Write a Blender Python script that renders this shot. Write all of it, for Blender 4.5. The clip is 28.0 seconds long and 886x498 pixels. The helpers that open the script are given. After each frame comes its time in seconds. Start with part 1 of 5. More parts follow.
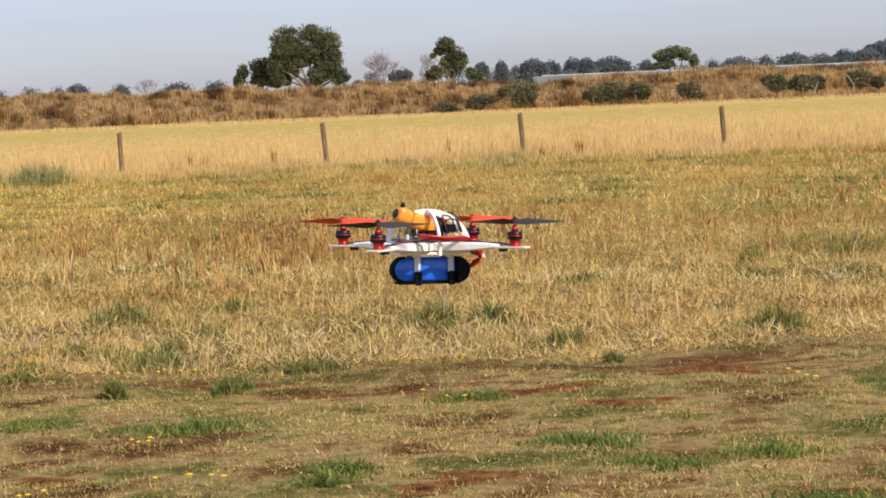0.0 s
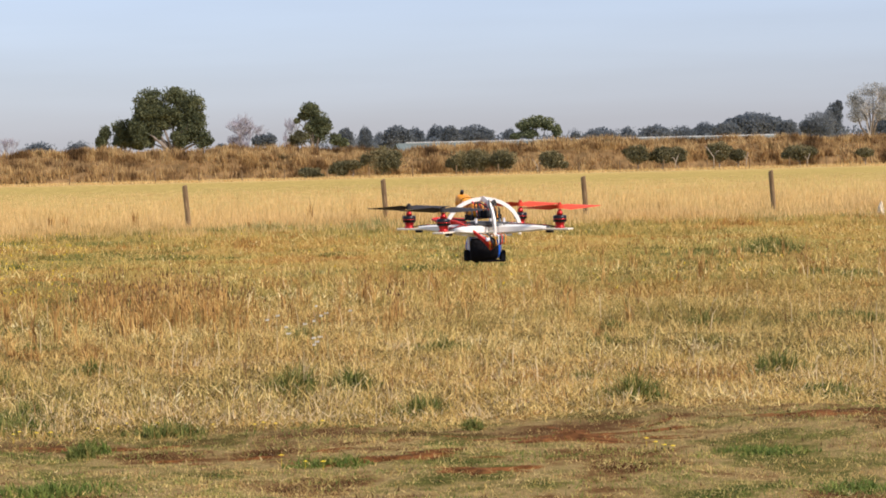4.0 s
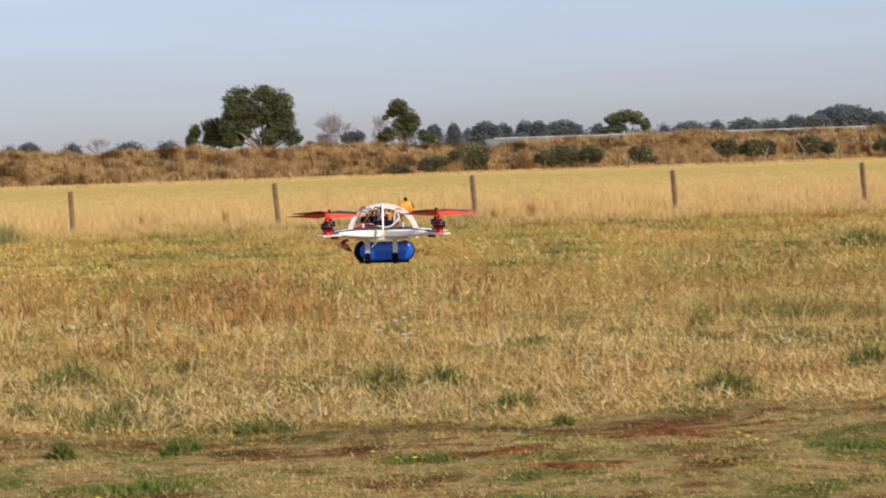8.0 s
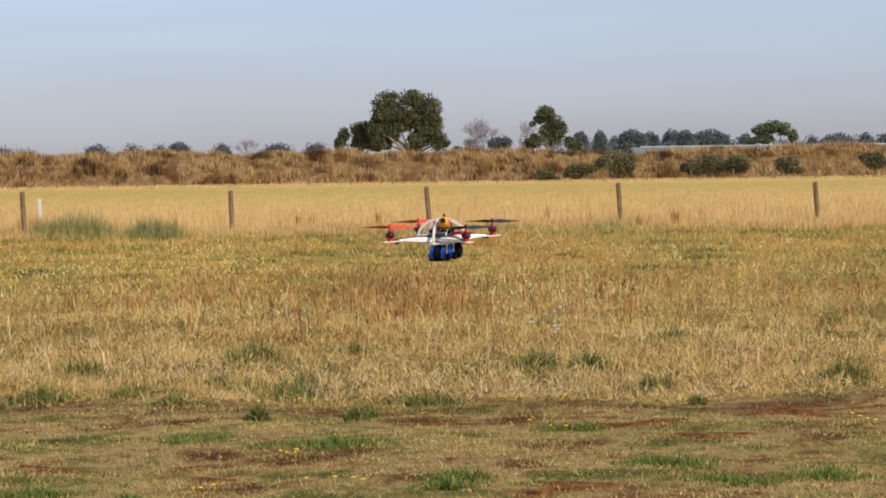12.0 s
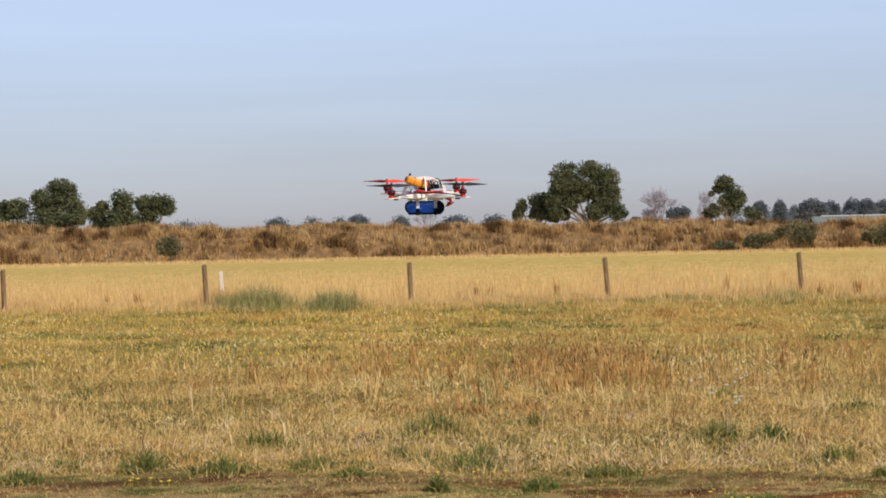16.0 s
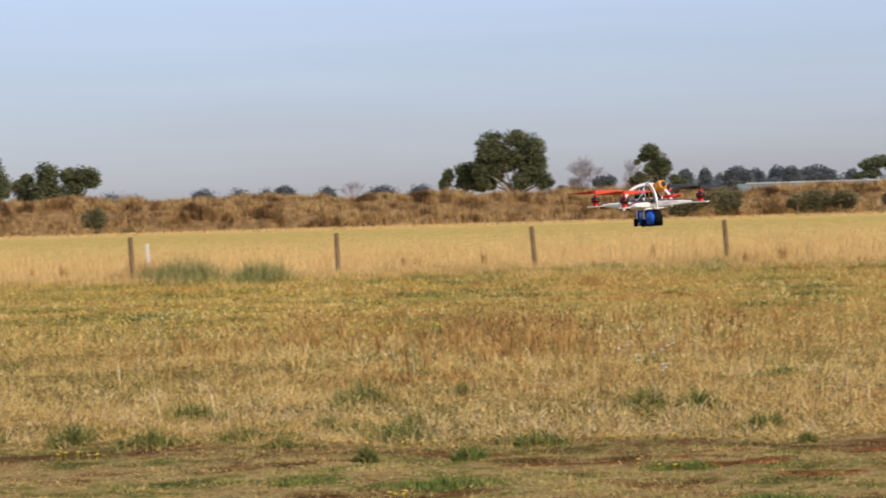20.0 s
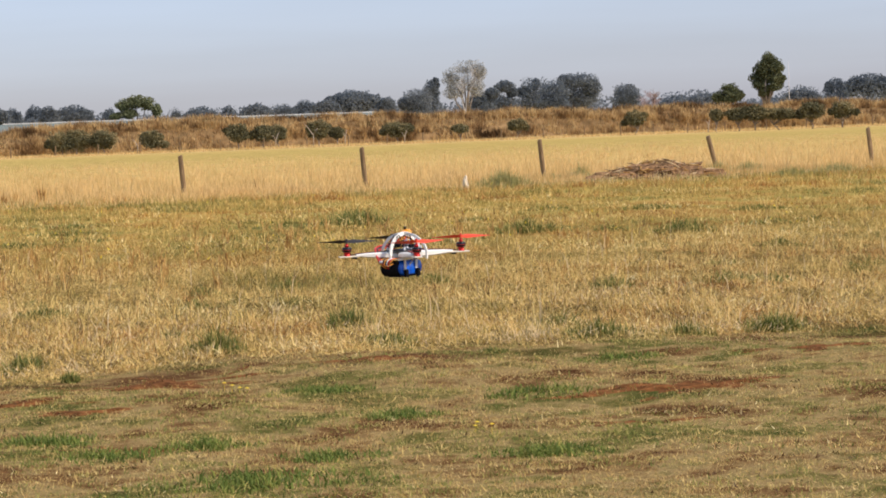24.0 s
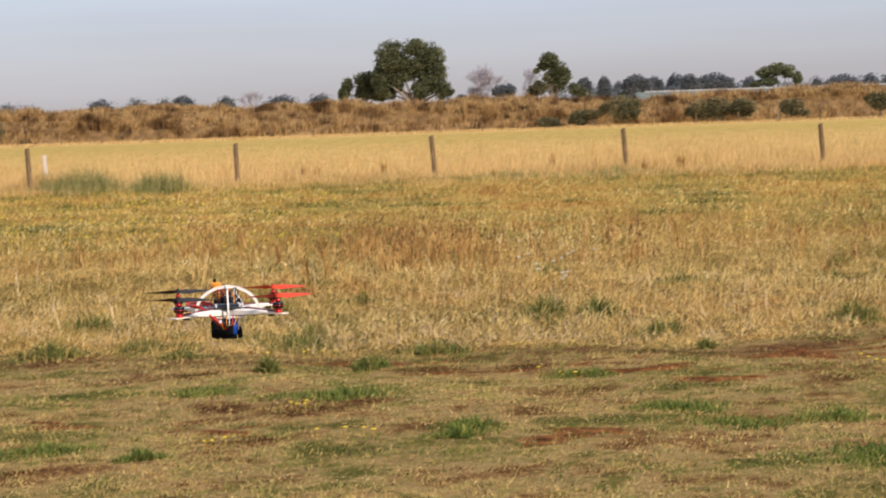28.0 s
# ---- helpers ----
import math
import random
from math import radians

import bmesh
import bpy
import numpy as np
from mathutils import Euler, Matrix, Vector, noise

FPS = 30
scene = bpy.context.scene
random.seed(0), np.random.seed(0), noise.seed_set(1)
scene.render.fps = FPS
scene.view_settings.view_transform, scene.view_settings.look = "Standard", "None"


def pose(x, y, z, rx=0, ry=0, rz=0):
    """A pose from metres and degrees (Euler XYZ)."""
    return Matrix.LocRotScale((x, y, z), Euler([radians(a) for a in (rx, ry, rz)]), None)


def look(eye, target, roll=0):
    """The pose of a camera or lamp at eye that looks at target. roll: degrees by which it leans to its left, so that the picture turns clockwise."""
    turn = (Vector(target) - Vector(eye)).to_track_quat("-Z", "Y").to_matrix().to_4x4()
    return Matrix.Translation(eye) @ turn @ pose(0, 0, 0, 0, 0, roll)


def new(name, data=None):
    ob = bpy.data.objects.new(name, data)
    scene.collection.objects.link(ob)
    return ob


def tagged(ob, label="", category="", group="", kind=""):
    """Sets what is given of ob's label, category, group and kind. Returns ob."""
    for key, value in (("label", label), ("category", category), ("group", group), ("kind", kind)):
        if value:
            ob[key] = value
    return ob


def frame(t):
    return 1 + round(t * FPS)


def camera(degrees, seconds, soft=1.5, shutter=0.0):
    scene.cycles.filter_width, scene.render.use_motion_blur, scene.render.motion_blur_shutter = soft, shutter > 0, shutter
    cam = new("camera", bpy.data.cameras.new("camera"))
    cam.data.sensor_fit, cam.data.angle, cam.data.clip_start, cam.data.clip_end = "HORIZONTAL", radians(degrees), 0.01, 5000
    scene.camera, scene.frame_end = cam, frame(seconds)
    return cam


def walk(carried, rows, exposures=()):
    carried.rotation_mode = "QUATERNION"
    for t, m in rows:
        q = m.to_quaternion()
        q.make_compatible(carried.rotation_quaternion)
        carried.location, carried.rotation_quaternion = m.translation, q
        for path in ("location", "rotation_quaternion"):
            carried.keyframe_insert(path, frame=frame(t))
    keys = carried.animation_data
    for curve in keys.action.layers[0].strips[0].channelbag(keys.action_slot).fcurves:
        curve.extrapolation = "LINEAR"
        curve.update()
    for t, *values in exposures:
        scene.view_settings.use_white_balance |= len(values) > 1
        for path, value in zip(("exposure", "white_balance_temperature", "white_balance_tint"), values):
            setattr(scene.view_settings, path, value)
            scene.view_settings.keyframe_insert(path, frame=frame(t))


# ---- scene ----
# Dry paddock with a fence, a grassy bank and gum trees; a small quadcopter hovers and turns.
# Eye height 1.6 m. x to the right, y away over the paddock, z up.

cam = camera(22.1, 28.0, soft=1.75, shutter=0.2)
walk(cam, [
    (0, pose(0.129, 1.443, 1.600, 86.228, 2.463, -2.253)),
    (0.5, pose(0.129, 1.443, 1.600, 86.154, 1.947, -2.902)),
    (1, pose(0.129, 1.443, 1.600, 87.493, 1.079, -5.092)),
    (1.5, pose(0.129, 1.443, 1.600, 87.720, 1.078, -5.665)),
    (2, pose(0.129, 1.443, 1.600, 87.600, 0.726, -7.291)),
    (2.5, pose(0.129, 1.443, 1.600, 88.005, 0.543, -8.207)),
    (3, pose(0.129, 1.443, 1.600, 89.172, 1.154, -7.602)),
    (3.5, pose(0.129, 1.443, 1.600, 89.226, 0.892, -7.026)),
    (4, pose(0.129, 1.443, 1.600, 87.785, 1.386, -5.697)),
    (4.5, pose(0.129, 1.443, 1.600, 87.507, 1.071, -6.095)),
    (6.5, pose(0.129, 1.443, 1.600, 87.720, 0.711, -7.348)),
    (7, pose(0.129, 1.443, 1.600, 86.285, 0.749, -7.796)),
    (7.5, pose(0.129, 1.443, 1.600, 86.595, 0.815, -6.625)),
    (8, pose(0.129, 1.443, 1.600, 87.742, 1.967, -3.460)),
    (8.5, pose(-0.002, -0.051, 1.600, 88.591, 1.454, -0.328)),
    (9, pose(-0.028, -0.350, 1.600, 88.215, 1.138, 2.360)),
    (9.5, pose(-0.028, -0.350, 1.600, 88.921, 0.838, 3.774)),
    (10, pose(-0.028, -0.350, 1.600, 90.008, 1.023, 4.238)),
    (10.5, pose(-0.028, -0.350, 1.600, 89.873, 0.865, 3.663)),
    (11, pose(-0.028, -0.350, 1.600, 88.966, 0.729, 2.587)),
    (11.5, pose(-0.028, -0.350, 1.600, 87.839, 0.758, 1.345)),
    (13.5, pose(-0.028, -0.350, 1.600, 89.122, 1.047, -1.516)),
    (14, pose(-0.028, -0.350, 1.600, 89.349, 1.045, -0.038)),
    (14.5, pose(-0.028, -0.350, 1.600, 89.491, 0.997, 1.264)),
    (15, pose(-0.028, -0.350, 1.600, 89.649, 1.098, 2.751)),
    (15.5, pose(-0.028, -0.350, 1.600, 89.491, 0.962, 3.773)),
    (16, pose(-0.028, -0.350, 1.600, 89.855, 1.198, 4.706)),
    (16.5, pose(-0.028, -0.350, 1.600, 89.807, 1.509, 5.164)),
    (17, pose(-0.028, -0.350, 1.600, 89.458, 1.808, 5.504)),
    (17.5, pose(-0.028, -0.350, 1.600, 88.860, 2.010, 5.465)),
    (18, pose(-0.028, -0.350, 1.600, 88.369, 1.942, 5.979)),
    (18.5, pose(-0.028, -0.350, 1.600, 88.898, 2.193, 6.638)),
    (19, pose(-0.028, -0.350, 1.600, 89.419, 1.883, 7.344)),
    (19.5, pose(-0.028, -0.350, 1.600, 88.959, 1.604, 5.722)),
    (20, pose(-0.028, -0.350, 1.600, 89.054, 1.676, 2.858)),
    (20.5, pose(-0.028, -0.350, 1.600, 89.578, 1.812, -1.978)),
    (21, pose(-0.028, -0.350, 1.600, 91.014, 1.935, -5.844)),
    (21.5, pose(-0.028, -0.350, 1.600, 91.166, 2.029, -10.759)),
    (22, pose(-0.028, -0.350, 1.600, 90.703, 1.997, -12.869)),
    (22.5, pose(-0.028, -0.350, 1.600, 90.085, 2.029, -15.507)),
    (24.5, pose(-0.028, -0.350, 1.600, 86.426, 2.270, -15.487)),
    (25, pose(-0.028, -0.350, 1.600, 86.554, 2.182, -14.213)),
    (25.5, pose(-0.028, -0.350, 1.600, 86.881, 2.242, -12.912)),
    (26, pose(-0.028, -0.350, 1.600, 87.239, 2.285, -11.185)),
    (26.5, pose(-0.028, -0.350, 1.600, 88.255, 2.142, -8.319)),
    (27, pose(-0.028, -0.350, 1.600, 88.741, 1.832, -5.031)),
    (27.5, pose(-0.028, -0.350, 1.600, 88.286, 1.656, -2.639)),
    (28, pose(-0.028, -0.350, 1.600, 86.692, 1.921, 0.324)),
], [(0, 0.09, 6500, 21), (3, 0.06, 6500, 21), (4.5, 0.07, 6500, 21), (7, -0.1, 6500, 21), (8, -0.08, 6500, 21), (9, -0.2, 6500, 21), (10.5, -0.15, 6500, 21), (14, -0.15, 6500, 21), (18, -0.18, 6500, 21), (22, -0.13, 6500, 21), (25, 0.1, 6500, 21), (26, 0.1, 6800, 23), (27, 0.1, 6850, 24), (28, -0.04, 6850, 24)])

# ---- light ----
SUN_DIR = Vector((0.60, -0.60, 0.74)).normalized()
world = bpy.data.worlds.new("sky")
scene.world = world
world.use_nodes = True
wn = world.node_tree
sky = wn.nodes.new("ShaderNodeTexSky")
sky.sky_type = "NISHITA"
sky.sun_disc = False
sky.sun_elevation = math.asin(SUN_DIR.z)
sky.sun_rotation = math.atan2(SUN_DIR.x, SUN_DIR.y)
sky.air_density, sky.dust_density, sky.ozone_density = 1.0, 0.6, 4.0
veil = wn.nodes.new("ShaderNodeMix")  # even haze over the whole sky
veil.data_type = "RGBA"
veil.inputs[0].default_value = 0.5
dirn = wn.nodes.new("ShaderNodeTexCoord").outputs["Generated"]
stretch = wn.nodes.new("ShaderNodeMapping")
stretch.inputs["Scale"].default_value = (4, 4, 48)
wn.links.new(dirn, stretch.inputs[0])
wisps = wn.nodes.new("ShaderNodeTexNoise")  # thin high cloud
wisps.inputs["Scale"].default_value, wisps.inputs["Detail"].default_value = 1.0, 4
wn.links.new(stretch.outputs[0], wisps.inputs["Vector"])
split = wn.nodes.new("ShaderNodeSeparateXYZ")
wn.links.new(dirn, split.inputs[0])
lift = wn.nodes.new("ShaderNodeMath")
lift.operation = "MULTIPLY_ADD"
lift.inputs[1].default_value = 0.05
wn.links.new(wisps.outputs["Fac"], lift.inputs[0])
wn.links.new(split.outputs["Z"], lift.inputs[2])
haze = wn.nodes.new("ShaderNodeValToRGB")
haze.color_ramp.elements[0].position, haze.color_ramp.elements[0].color = 0.035, (3.3, 3.7, 4.7, 1)
haze.color_ramp.elements[1].position, haze.color_ramp.elements[1].color = 0.13, (6.3, 7.9, 9.9, 1)
zenith = haze.color_ramp.elements.new(0.5)
zenith.color = (5.0, 6.6, 8.6, 1)
wn.links.new(lift.outputs[0], haze.inputs[0])
wn.links.new(haze.outputs[0], veil.inputs[7])
wn.links.new(sky.outputs[0], veil.inputs[6])
wn.links.new(veil.outputs[2], wn.nodes["Background"].inputs[0])
wn.nodes["Background"].inputs[1].default_value = 0.115
sun = new("sun", bpy.data.lights.new("sun", "SUN"))
sun.data.energy, sun.data.angle, sun.data.color = 4.4, radians(0.6), (1.0, 0.92, 0.78)
sun.matrix_world = look(SUN_DIR * 50, (0, 0, 0))


# ---- materials ----
def nodes_of(name):
    m = bpy.data.materials.new(name)
    m.use_nodes = True
    return m, m.node_tree, m.node_tree.nodes["Principled BSDF"]


def ramp(nt, fac, stops):
    r = nt.nodes.new("ShaderNodeValToRGB")
    while len(r.color_ramp.elements) < len(stops):
        r.color_ramp.elements.new(0.5)
    for e, (p, c) in zip(r.color_ramp.elements, stops):
        e.position, e.color = p, (*c, 1)
    nt.links.new(fac, r.inputs[0])
    return r.outputs[0]


def noise_at(nt, scale, detail=3, vec=None, rough=0.55):
    n = nt.nodes.new("ShaderNodeTexNoise")
    n.inputs["Scale"].default_value, n.inputs["Detail"].default_value, n.inputs["Roughness"].default_value = scale, detail, rough
    if vec is None:
        vec = nt.nodes.new("ShaderNodeNewGeometry").outputs["Position"]
    nt.links.new(vec, n.inputs["Vector"])
    return n.outputs["Fac"]


def calc(nt, op, a, b):
    n = nt.nodes.new("ShaderNodeMath")
    n.operation = op
    for sock, v in zip(n.inputs, (a, b)):
        if isinstance(v, (int, float)):
            sock.default_value = v
        else:
            nt.links.new(v, sock)
    return n.outputs[0]


def blend(nt, fac, a, b):
    n = nt.nodes.new("ShaderNodeMix")
    n.data_type = "RGBA"
    for sock, v in ((n.inputs[0], fac), (n.inputs[6], a), (n.inputs[7], b)):
        if isinstance(v, (int, float)):
            sock.default_value = v
        elif isinstance(v, tuple):
            sock.default_value = (*v, 1)
        else:
            nt.links.new(v, sock)
    return n.outputs[2]


def bump(nt, bsdf, height, strength, distance):
    b = nt.nodes.new("ShaderNodeBump")
    b.inputs["Strength"].default_value, b.inputs["Distance"].default_value = strength, distance
    nt.links.new(height, b.inputs["Height"])
    nt.links.new(b.outputs[0], bsdf.inputs["Normal"])


def plain(name, color, rough=0.5, metal=0.0, vary=0.15, scale=40.0):
    """Paint, plastic or metal with slight mottling and fine relief."""
    m, nt, p = nodes_of(name)
    tc = nt.nodes.new("ShaderNodeTexCoord").outputs["Object"]
    f = noise_at(nt, scale, 4, tc)
    dark = tuple(c * (1 - vary) for c in color)
    light = tuple(min(1, c * (1 + vary)) for c in color)
    nt.links.new(ramp(nt, f, [(0.3, dark), (0.7, light)]), p.inputs["Base Color"])
    p.inputs["Roughness"].default_value, p.inputs["Metallic"].default_value = rough, metal
    if rough > 0.85:
        p.inputs["Specular IOR Level"].default_value = 0.03
    bump(nt, p, f, 0.15, 0.001)
    return m


def leafy(name, stops, patch=0.3, thin=0.3, rough=0.6, mix=0.4, finer=9.0, tall=1.0, drift=0.0):
    """Blades and leaves: each one its own shade, with patches over the ground; tall below 1 draws the patches out upward,
    drift lets the growth change slowly from one end of the paddock to the other."""
    m, nt, p = nodes_of(name)
    geo = nt.nodes.new("ShaderNodeNewGeometry")
    rnd = geo.outputs["Random Per Island"]
    place = geo.outputs["Position"]
    if tall != 1.0:
        mp = nt.nodes.new("ShaderNodeMapping")
        mp.inputs["Scale"].default_value = (1, 1, tall)
        nt.links.new(place, mp.inputs[0])
        place = mp.outputs[0]
    n = noise_at(nt, patch, 3, place)
    fine = noise_at(nt, patch * finer, 3, place)
    both = calc(nt, "ADD", calc(nt, "MULTIPLY", n, 0.55), calc(nt, "MULTIPLY", fine, 0.45))
    spread = calc(nt, "MULTIPLY_ADD", both, 4.8)
    spread.node.inputs[2].default_value = -1.83
    fac = calc(nt, "ADD", calc(nt, "MULTIPLY", rnd, 1 - mix), calc(nt, "MULTIPLY", spread, mix))
    if drift:
        sep = nt.nodes.new("ShaderNodeSeparateXYZ")
        nt.links.new(geo.outputs["Position"], sep.inputs[0])
        along = nt.nodes.new("ShaderNodeMapRange")
        for i, v in enumerate((-9.0, 9.0, -drift, drift)):
            along.inputs[1 + i].default_value = v
        nt.links.new(sep.outputs["X"], along.inputs[0])
        fac = calc(nt, "ADD", fac, along.outputs[0])
    col = ramp(nt, fac, stops)
    nt.links.new(col, p.inputs["Base Color"])
    p.inputs["Roughness"].default_value = rough
    p.inputs["Specular IOR Level"].default_value = 0.08
    if thin:
        t = nt.nodes.new("ShaderNodeBsdfTranslucent")
        nt.links.new(col, t.inputs["Color"])
        mx = nt.nodes.new("ShaderNodeMixShader")
        mx.inputs[0].default_value = thin
        nt.links.new(p.outputs[0], mx.inputs[1])
        nt.links.new(t.outputs[0], mx.inputs[2])
        nt.links.new(mx.outputs[0], nt.nodes["Material Output"].inputs["Surface"])
    return m


def ground_material():
    m, nt, p = nodes_of("paddock_soil_and_thatch")
    pos = nt.nodes.new("ShaderNodeNewGeometry").outputs["Position"]
    sep = nt.nodes.new("ShaderNodeSeparateXYZ")
    nt.links.new(pos, sep.inputs[0])
    wob = noise_at(nt, 0.7, 3, pos)
    y = calc(nt, "ADD", sep.outputs["Y"], calc(nt, "MULTIPLY", calc(nt, "SUBTRACT", wob, 0.5), 1.6))
    patches = noise_at(nt, 1.1, 7, pos, 0.67)
    fine = noise_at(nt, 30, 4, pos, 0.7)
    mown = ramp(nt, patches, [(0.34, (0.050, 0.065, 0.016)), (0.43, (0.136, 0.115, 0.034)), (0.50, (0.315, 0.222, 0.090)), (0.57, (0.170, 0.092, 0.036)), (0.64, (0.074, 0.032, 0.014))])
    mead = ramp(nt, patches, [(0.3, (0.075, 0.064, 0.021)), (0.5, (0.140, 0.094, 0.032)), (0.7, (0.22, 0.145, 0.052))])
    cover = ramp(nt, noise_at(nt, 0.35, 4, pos), [(0.34, (0.17, 0.17, 0.05)), (0.45, (0.33, 0.26, 0.07)), (0.55, (0.45, 0.31, 0.09)), (0.66, (0.40, 0.22, 0.065))])
    step0 = nt.nodes.new("ShaderNodeMapRange")
    step0.inputs[1].default_value, step0.inputs[2].default_value = 20.0, 40.0
    nt.links.new(sep.outputs["Y"], step0.inputs[0])
    mead = blend(nt, step0.outputs[0], mead, cover)
    mp = nt.nodes.new("ShaderNodeMapping")
    mp.inputs["Scale"].default_value = (0.035, 0.02, 1)
    nt.links.new(pos, mp.inputs[0])
    wide = noise_at(nt, 1.0, 5, mp.outputs[0], 0.65)
    dist = nt.nodes.new("ShaderNodeMapRange")
    dist.inputs[1].default_value, dist.inputs[2].default_value = 60.0, 262.0
    nt.links.new(sep.outputs["Y"], dist.inputs[0])
    along = calc(nt, "ADD", dist.outputs[0], calc(nt, "MULTIPLY", calc(nt, "SUBTRACT", wide, 0.5), 0.55))
    field = ramp(nt, along, [(0.0, (0.592, 0.415, 0.154)), (0.3, (0.551, 0.389, 0.134)), (0.48, (0.479, 0.354, 0.114)), (0.72, (0.490, 0.359, 0.114)), (0.95, (0.592, 0.420, 0.154))])
    thin = nt.nodes.new("ShaderNodeMapping")
    thin.inputs["Scale"].default_value = (1.2, 0.12, 1)
    nt.links.new(pos, thin.inputs[0])
    tone = ramp(nt, noise_at(nt, 1.0, 4, thin.outputs[0], 0.7), [(0.3, (0.80, 0.80, 0.76)), (0.7, (1.18, 1.16, 1.16))])
    tex = nt.nodes.new("ShaderNodeMix")
    tex.data_type, tex.blend_type = "RGBA", "MULTIPLY"
    tex.inputs[0].default_value = 1.0
    nt.links.new(field, tex.inputs[6])
    nt.links.new(tone, tex.inputs[7])
    field = tex.outputs[2]
    step1 = nt.nodes.new("ShaderNodeMapRange")
    step1.inputs[1].default_value, step1.inputs[2].default_value = 15.2, 15.7
    nt.links.new(y, step1.inputs[0])
    worn = calc(nt, "SUBTRACT", 1.0, calc(nt, "MULTIPLY", calc(nt, "ABSOLUTE", calc(nt, "SUBTRACT", y, 14.85), 0.0), 2.2))
    worn.node.use_clamp = True
    worn = calc(nt, "MULTIPLY", worn, ramp(nt, noise_at(nt, 0.9, 4, pos), [(0.4, (0, 0, 0)), (0.55, (1, 1, 1))]))
    mown = blend(nt, worn, mown, (0.105, 0.052, 0.023))
    step2 = nt.nodes.new("ShaderNodeMapRange")
    step2.inputs[1].default_value, step2.inputs[2].default_value = 54.0, 68.0
    slow = noise_at(nt, 0.12, 3, pos)
    nt.links.new(calc(nt, "ADD", y, calc(nt, "MULTIPLY", calc(nt, "SUBTRACT", slow, 0.5), 14.0)), step2.inputs[0])
    col = blend(nt, step2.outputs[0], blend(nt, step1.outputs[0], mown, mead), field)
    shade = ramp(nt, fine, [(0.25, (0.62, 0.62, 0.62)), (0.75, (1.2, 1.2, 1.2))])
    mul = nt.nodes.new("ShaderNodeMix")
    mul.data_type, mul.blend_type = "RGBA", "MULTIPLY"
    mul.inputs[0].default_value = 1.0
    nt.links.new(col, mul.inputs[6])
    nt.links.new(shade, mul.inputs[7])
    nt.links.new(mul.outputs[2], p.inputs["Base Color"])
    p.inputs["Roughness"].default_value = 0.95
    p.inputs["Specular IOR Level"].default_value = 0.0
    bump(nt, p, fine, 0.6, 0.02)
    return m


MAT_GROUND = ground_material()
MAT_LAWN = leafy("short_lawn_grass", [(0.00, (0.076, 0.117, 0.023)), (0.28, (0.205, 0.236, 0.052)), (0.48, (0.440, 0.377, 0.109)), (0.66, (0.696, 0.519, 0.199)), (0.84, (0.511, 0.322, 0.120)), (1.00, (0.220, 0.108, 0.042))], 0.8, 0.25, mix=0.8)
MAT_CLIP = leafy("dry_clippings", [(0.0, (0.289, 0.169, 0.056)), (0.5, (0.541, 0.375, 0.131)), (1.0, (0.843, 0.636, 0.281))], 1.4, 0.2, mix=0.5)
MAT_STALK = leafy("pale_seed_stalks", [(0.0, (0.416, 0.240, 0.060)), (0.4, (0.645, 0.450, 0.128)), (1.0, (0.874, 0.700, 0.296))], 0.4, 0.25, mix=0.4)
MAT_MEADOW = leafy("dry_meadow_grass", [(0.00, (0.116, 0.130, 0.034)), (0.22, (0.252, 0.219, 0.062)), (0.40, (0.496, 0.359, 0.111)), (0.58, (0.804, 0.587, 0.232)), (0.74, (0.671, 0.432, 0.144)), (0.89, (0.464, 0.229, 0.068)), (1.00, (0.263, 0.130, 0.040))], 0.32, 0.25, mix=0.64, drift=0.07)
MAT_MID = leafy("yellow_meadow_grass", [(0.00, (0.091, 0.108, 0.029)), (0.26, (0.197, 0.188, 0.050)), (0.46, (0.384, 0.298, 0.083)), (0.66, (0.576, 0.403, 0.125)), (0.84, (0.499, 0.274, 0.077)), (1.00, (0.317, 0.152, 0.044))], 0.2, 0.25, mix=0.86, finer=5.0, drift=0.07)
MAT_STRAW = leafy("pale_standing_straw", [(0.00, (0.449, 0.306, 0.109)), (0.40, (0.699, 0.485, 0.194)), (0.80, (0.839, 0.603, 0.276)), (1.00, (0.519, 0.306, 0.109))], 0.15, 0.4, mix=0.45)
MAT_BANK = leafy("rank_bank_grass", [(0.00, (0.080, 0.048, 0.022)), (0.22, (0.190, 0.108, 0.046)), (0.42, (0.340, 0.205, 0.085)), (0.60, (0.520, 0.345, 0.145)), (0.78, (0.680, 0.490, 0.225)), (0.92, (0.380, 0.215, 0.088)), (1.00, (0.140, 0.105, 0.045))], 0.22, 0.4, mix=0.78, finer=3.2, tall=0.14)
MAT_TUSSOCK = leafy("green_tussock_blades", [(0.00, (0.072, 0.098, 0.026)), (0.40, (0.152, 0.178, 0.046)), (0.72, (0.280, 0.262, 0.072)), (0.88, (0.580, 0.415, 0.140)), (1.00, (0.760, 0.545, 0.210))], 1.0, 0.3, mix=0.25)
MAT_COUCH = leafy("green_couch_grass", [(0.0, (0.069, 0.110, 0.023)), (0.5, (0.147, 0.199, 0.042)), (0.85, (0.276, 0.297, 0.069)), (1.0, (0.621, 0.475, 0.141))], 2.0, 0.3, mix=0.3)
MAT_LODGED = leafy("lodged_dry_stalks", [(0.00, (0.173, 0.100, 0.025)), (0.25, (0.347, 0.226, 0.058)), (0.50, (0.589, 0.401, 0.121)), (0.78, (0.830, 0.621, 0.236)), (1.00, (0.920, 0.779, 0.405))], 0.28, 0.25, mix=0.6)
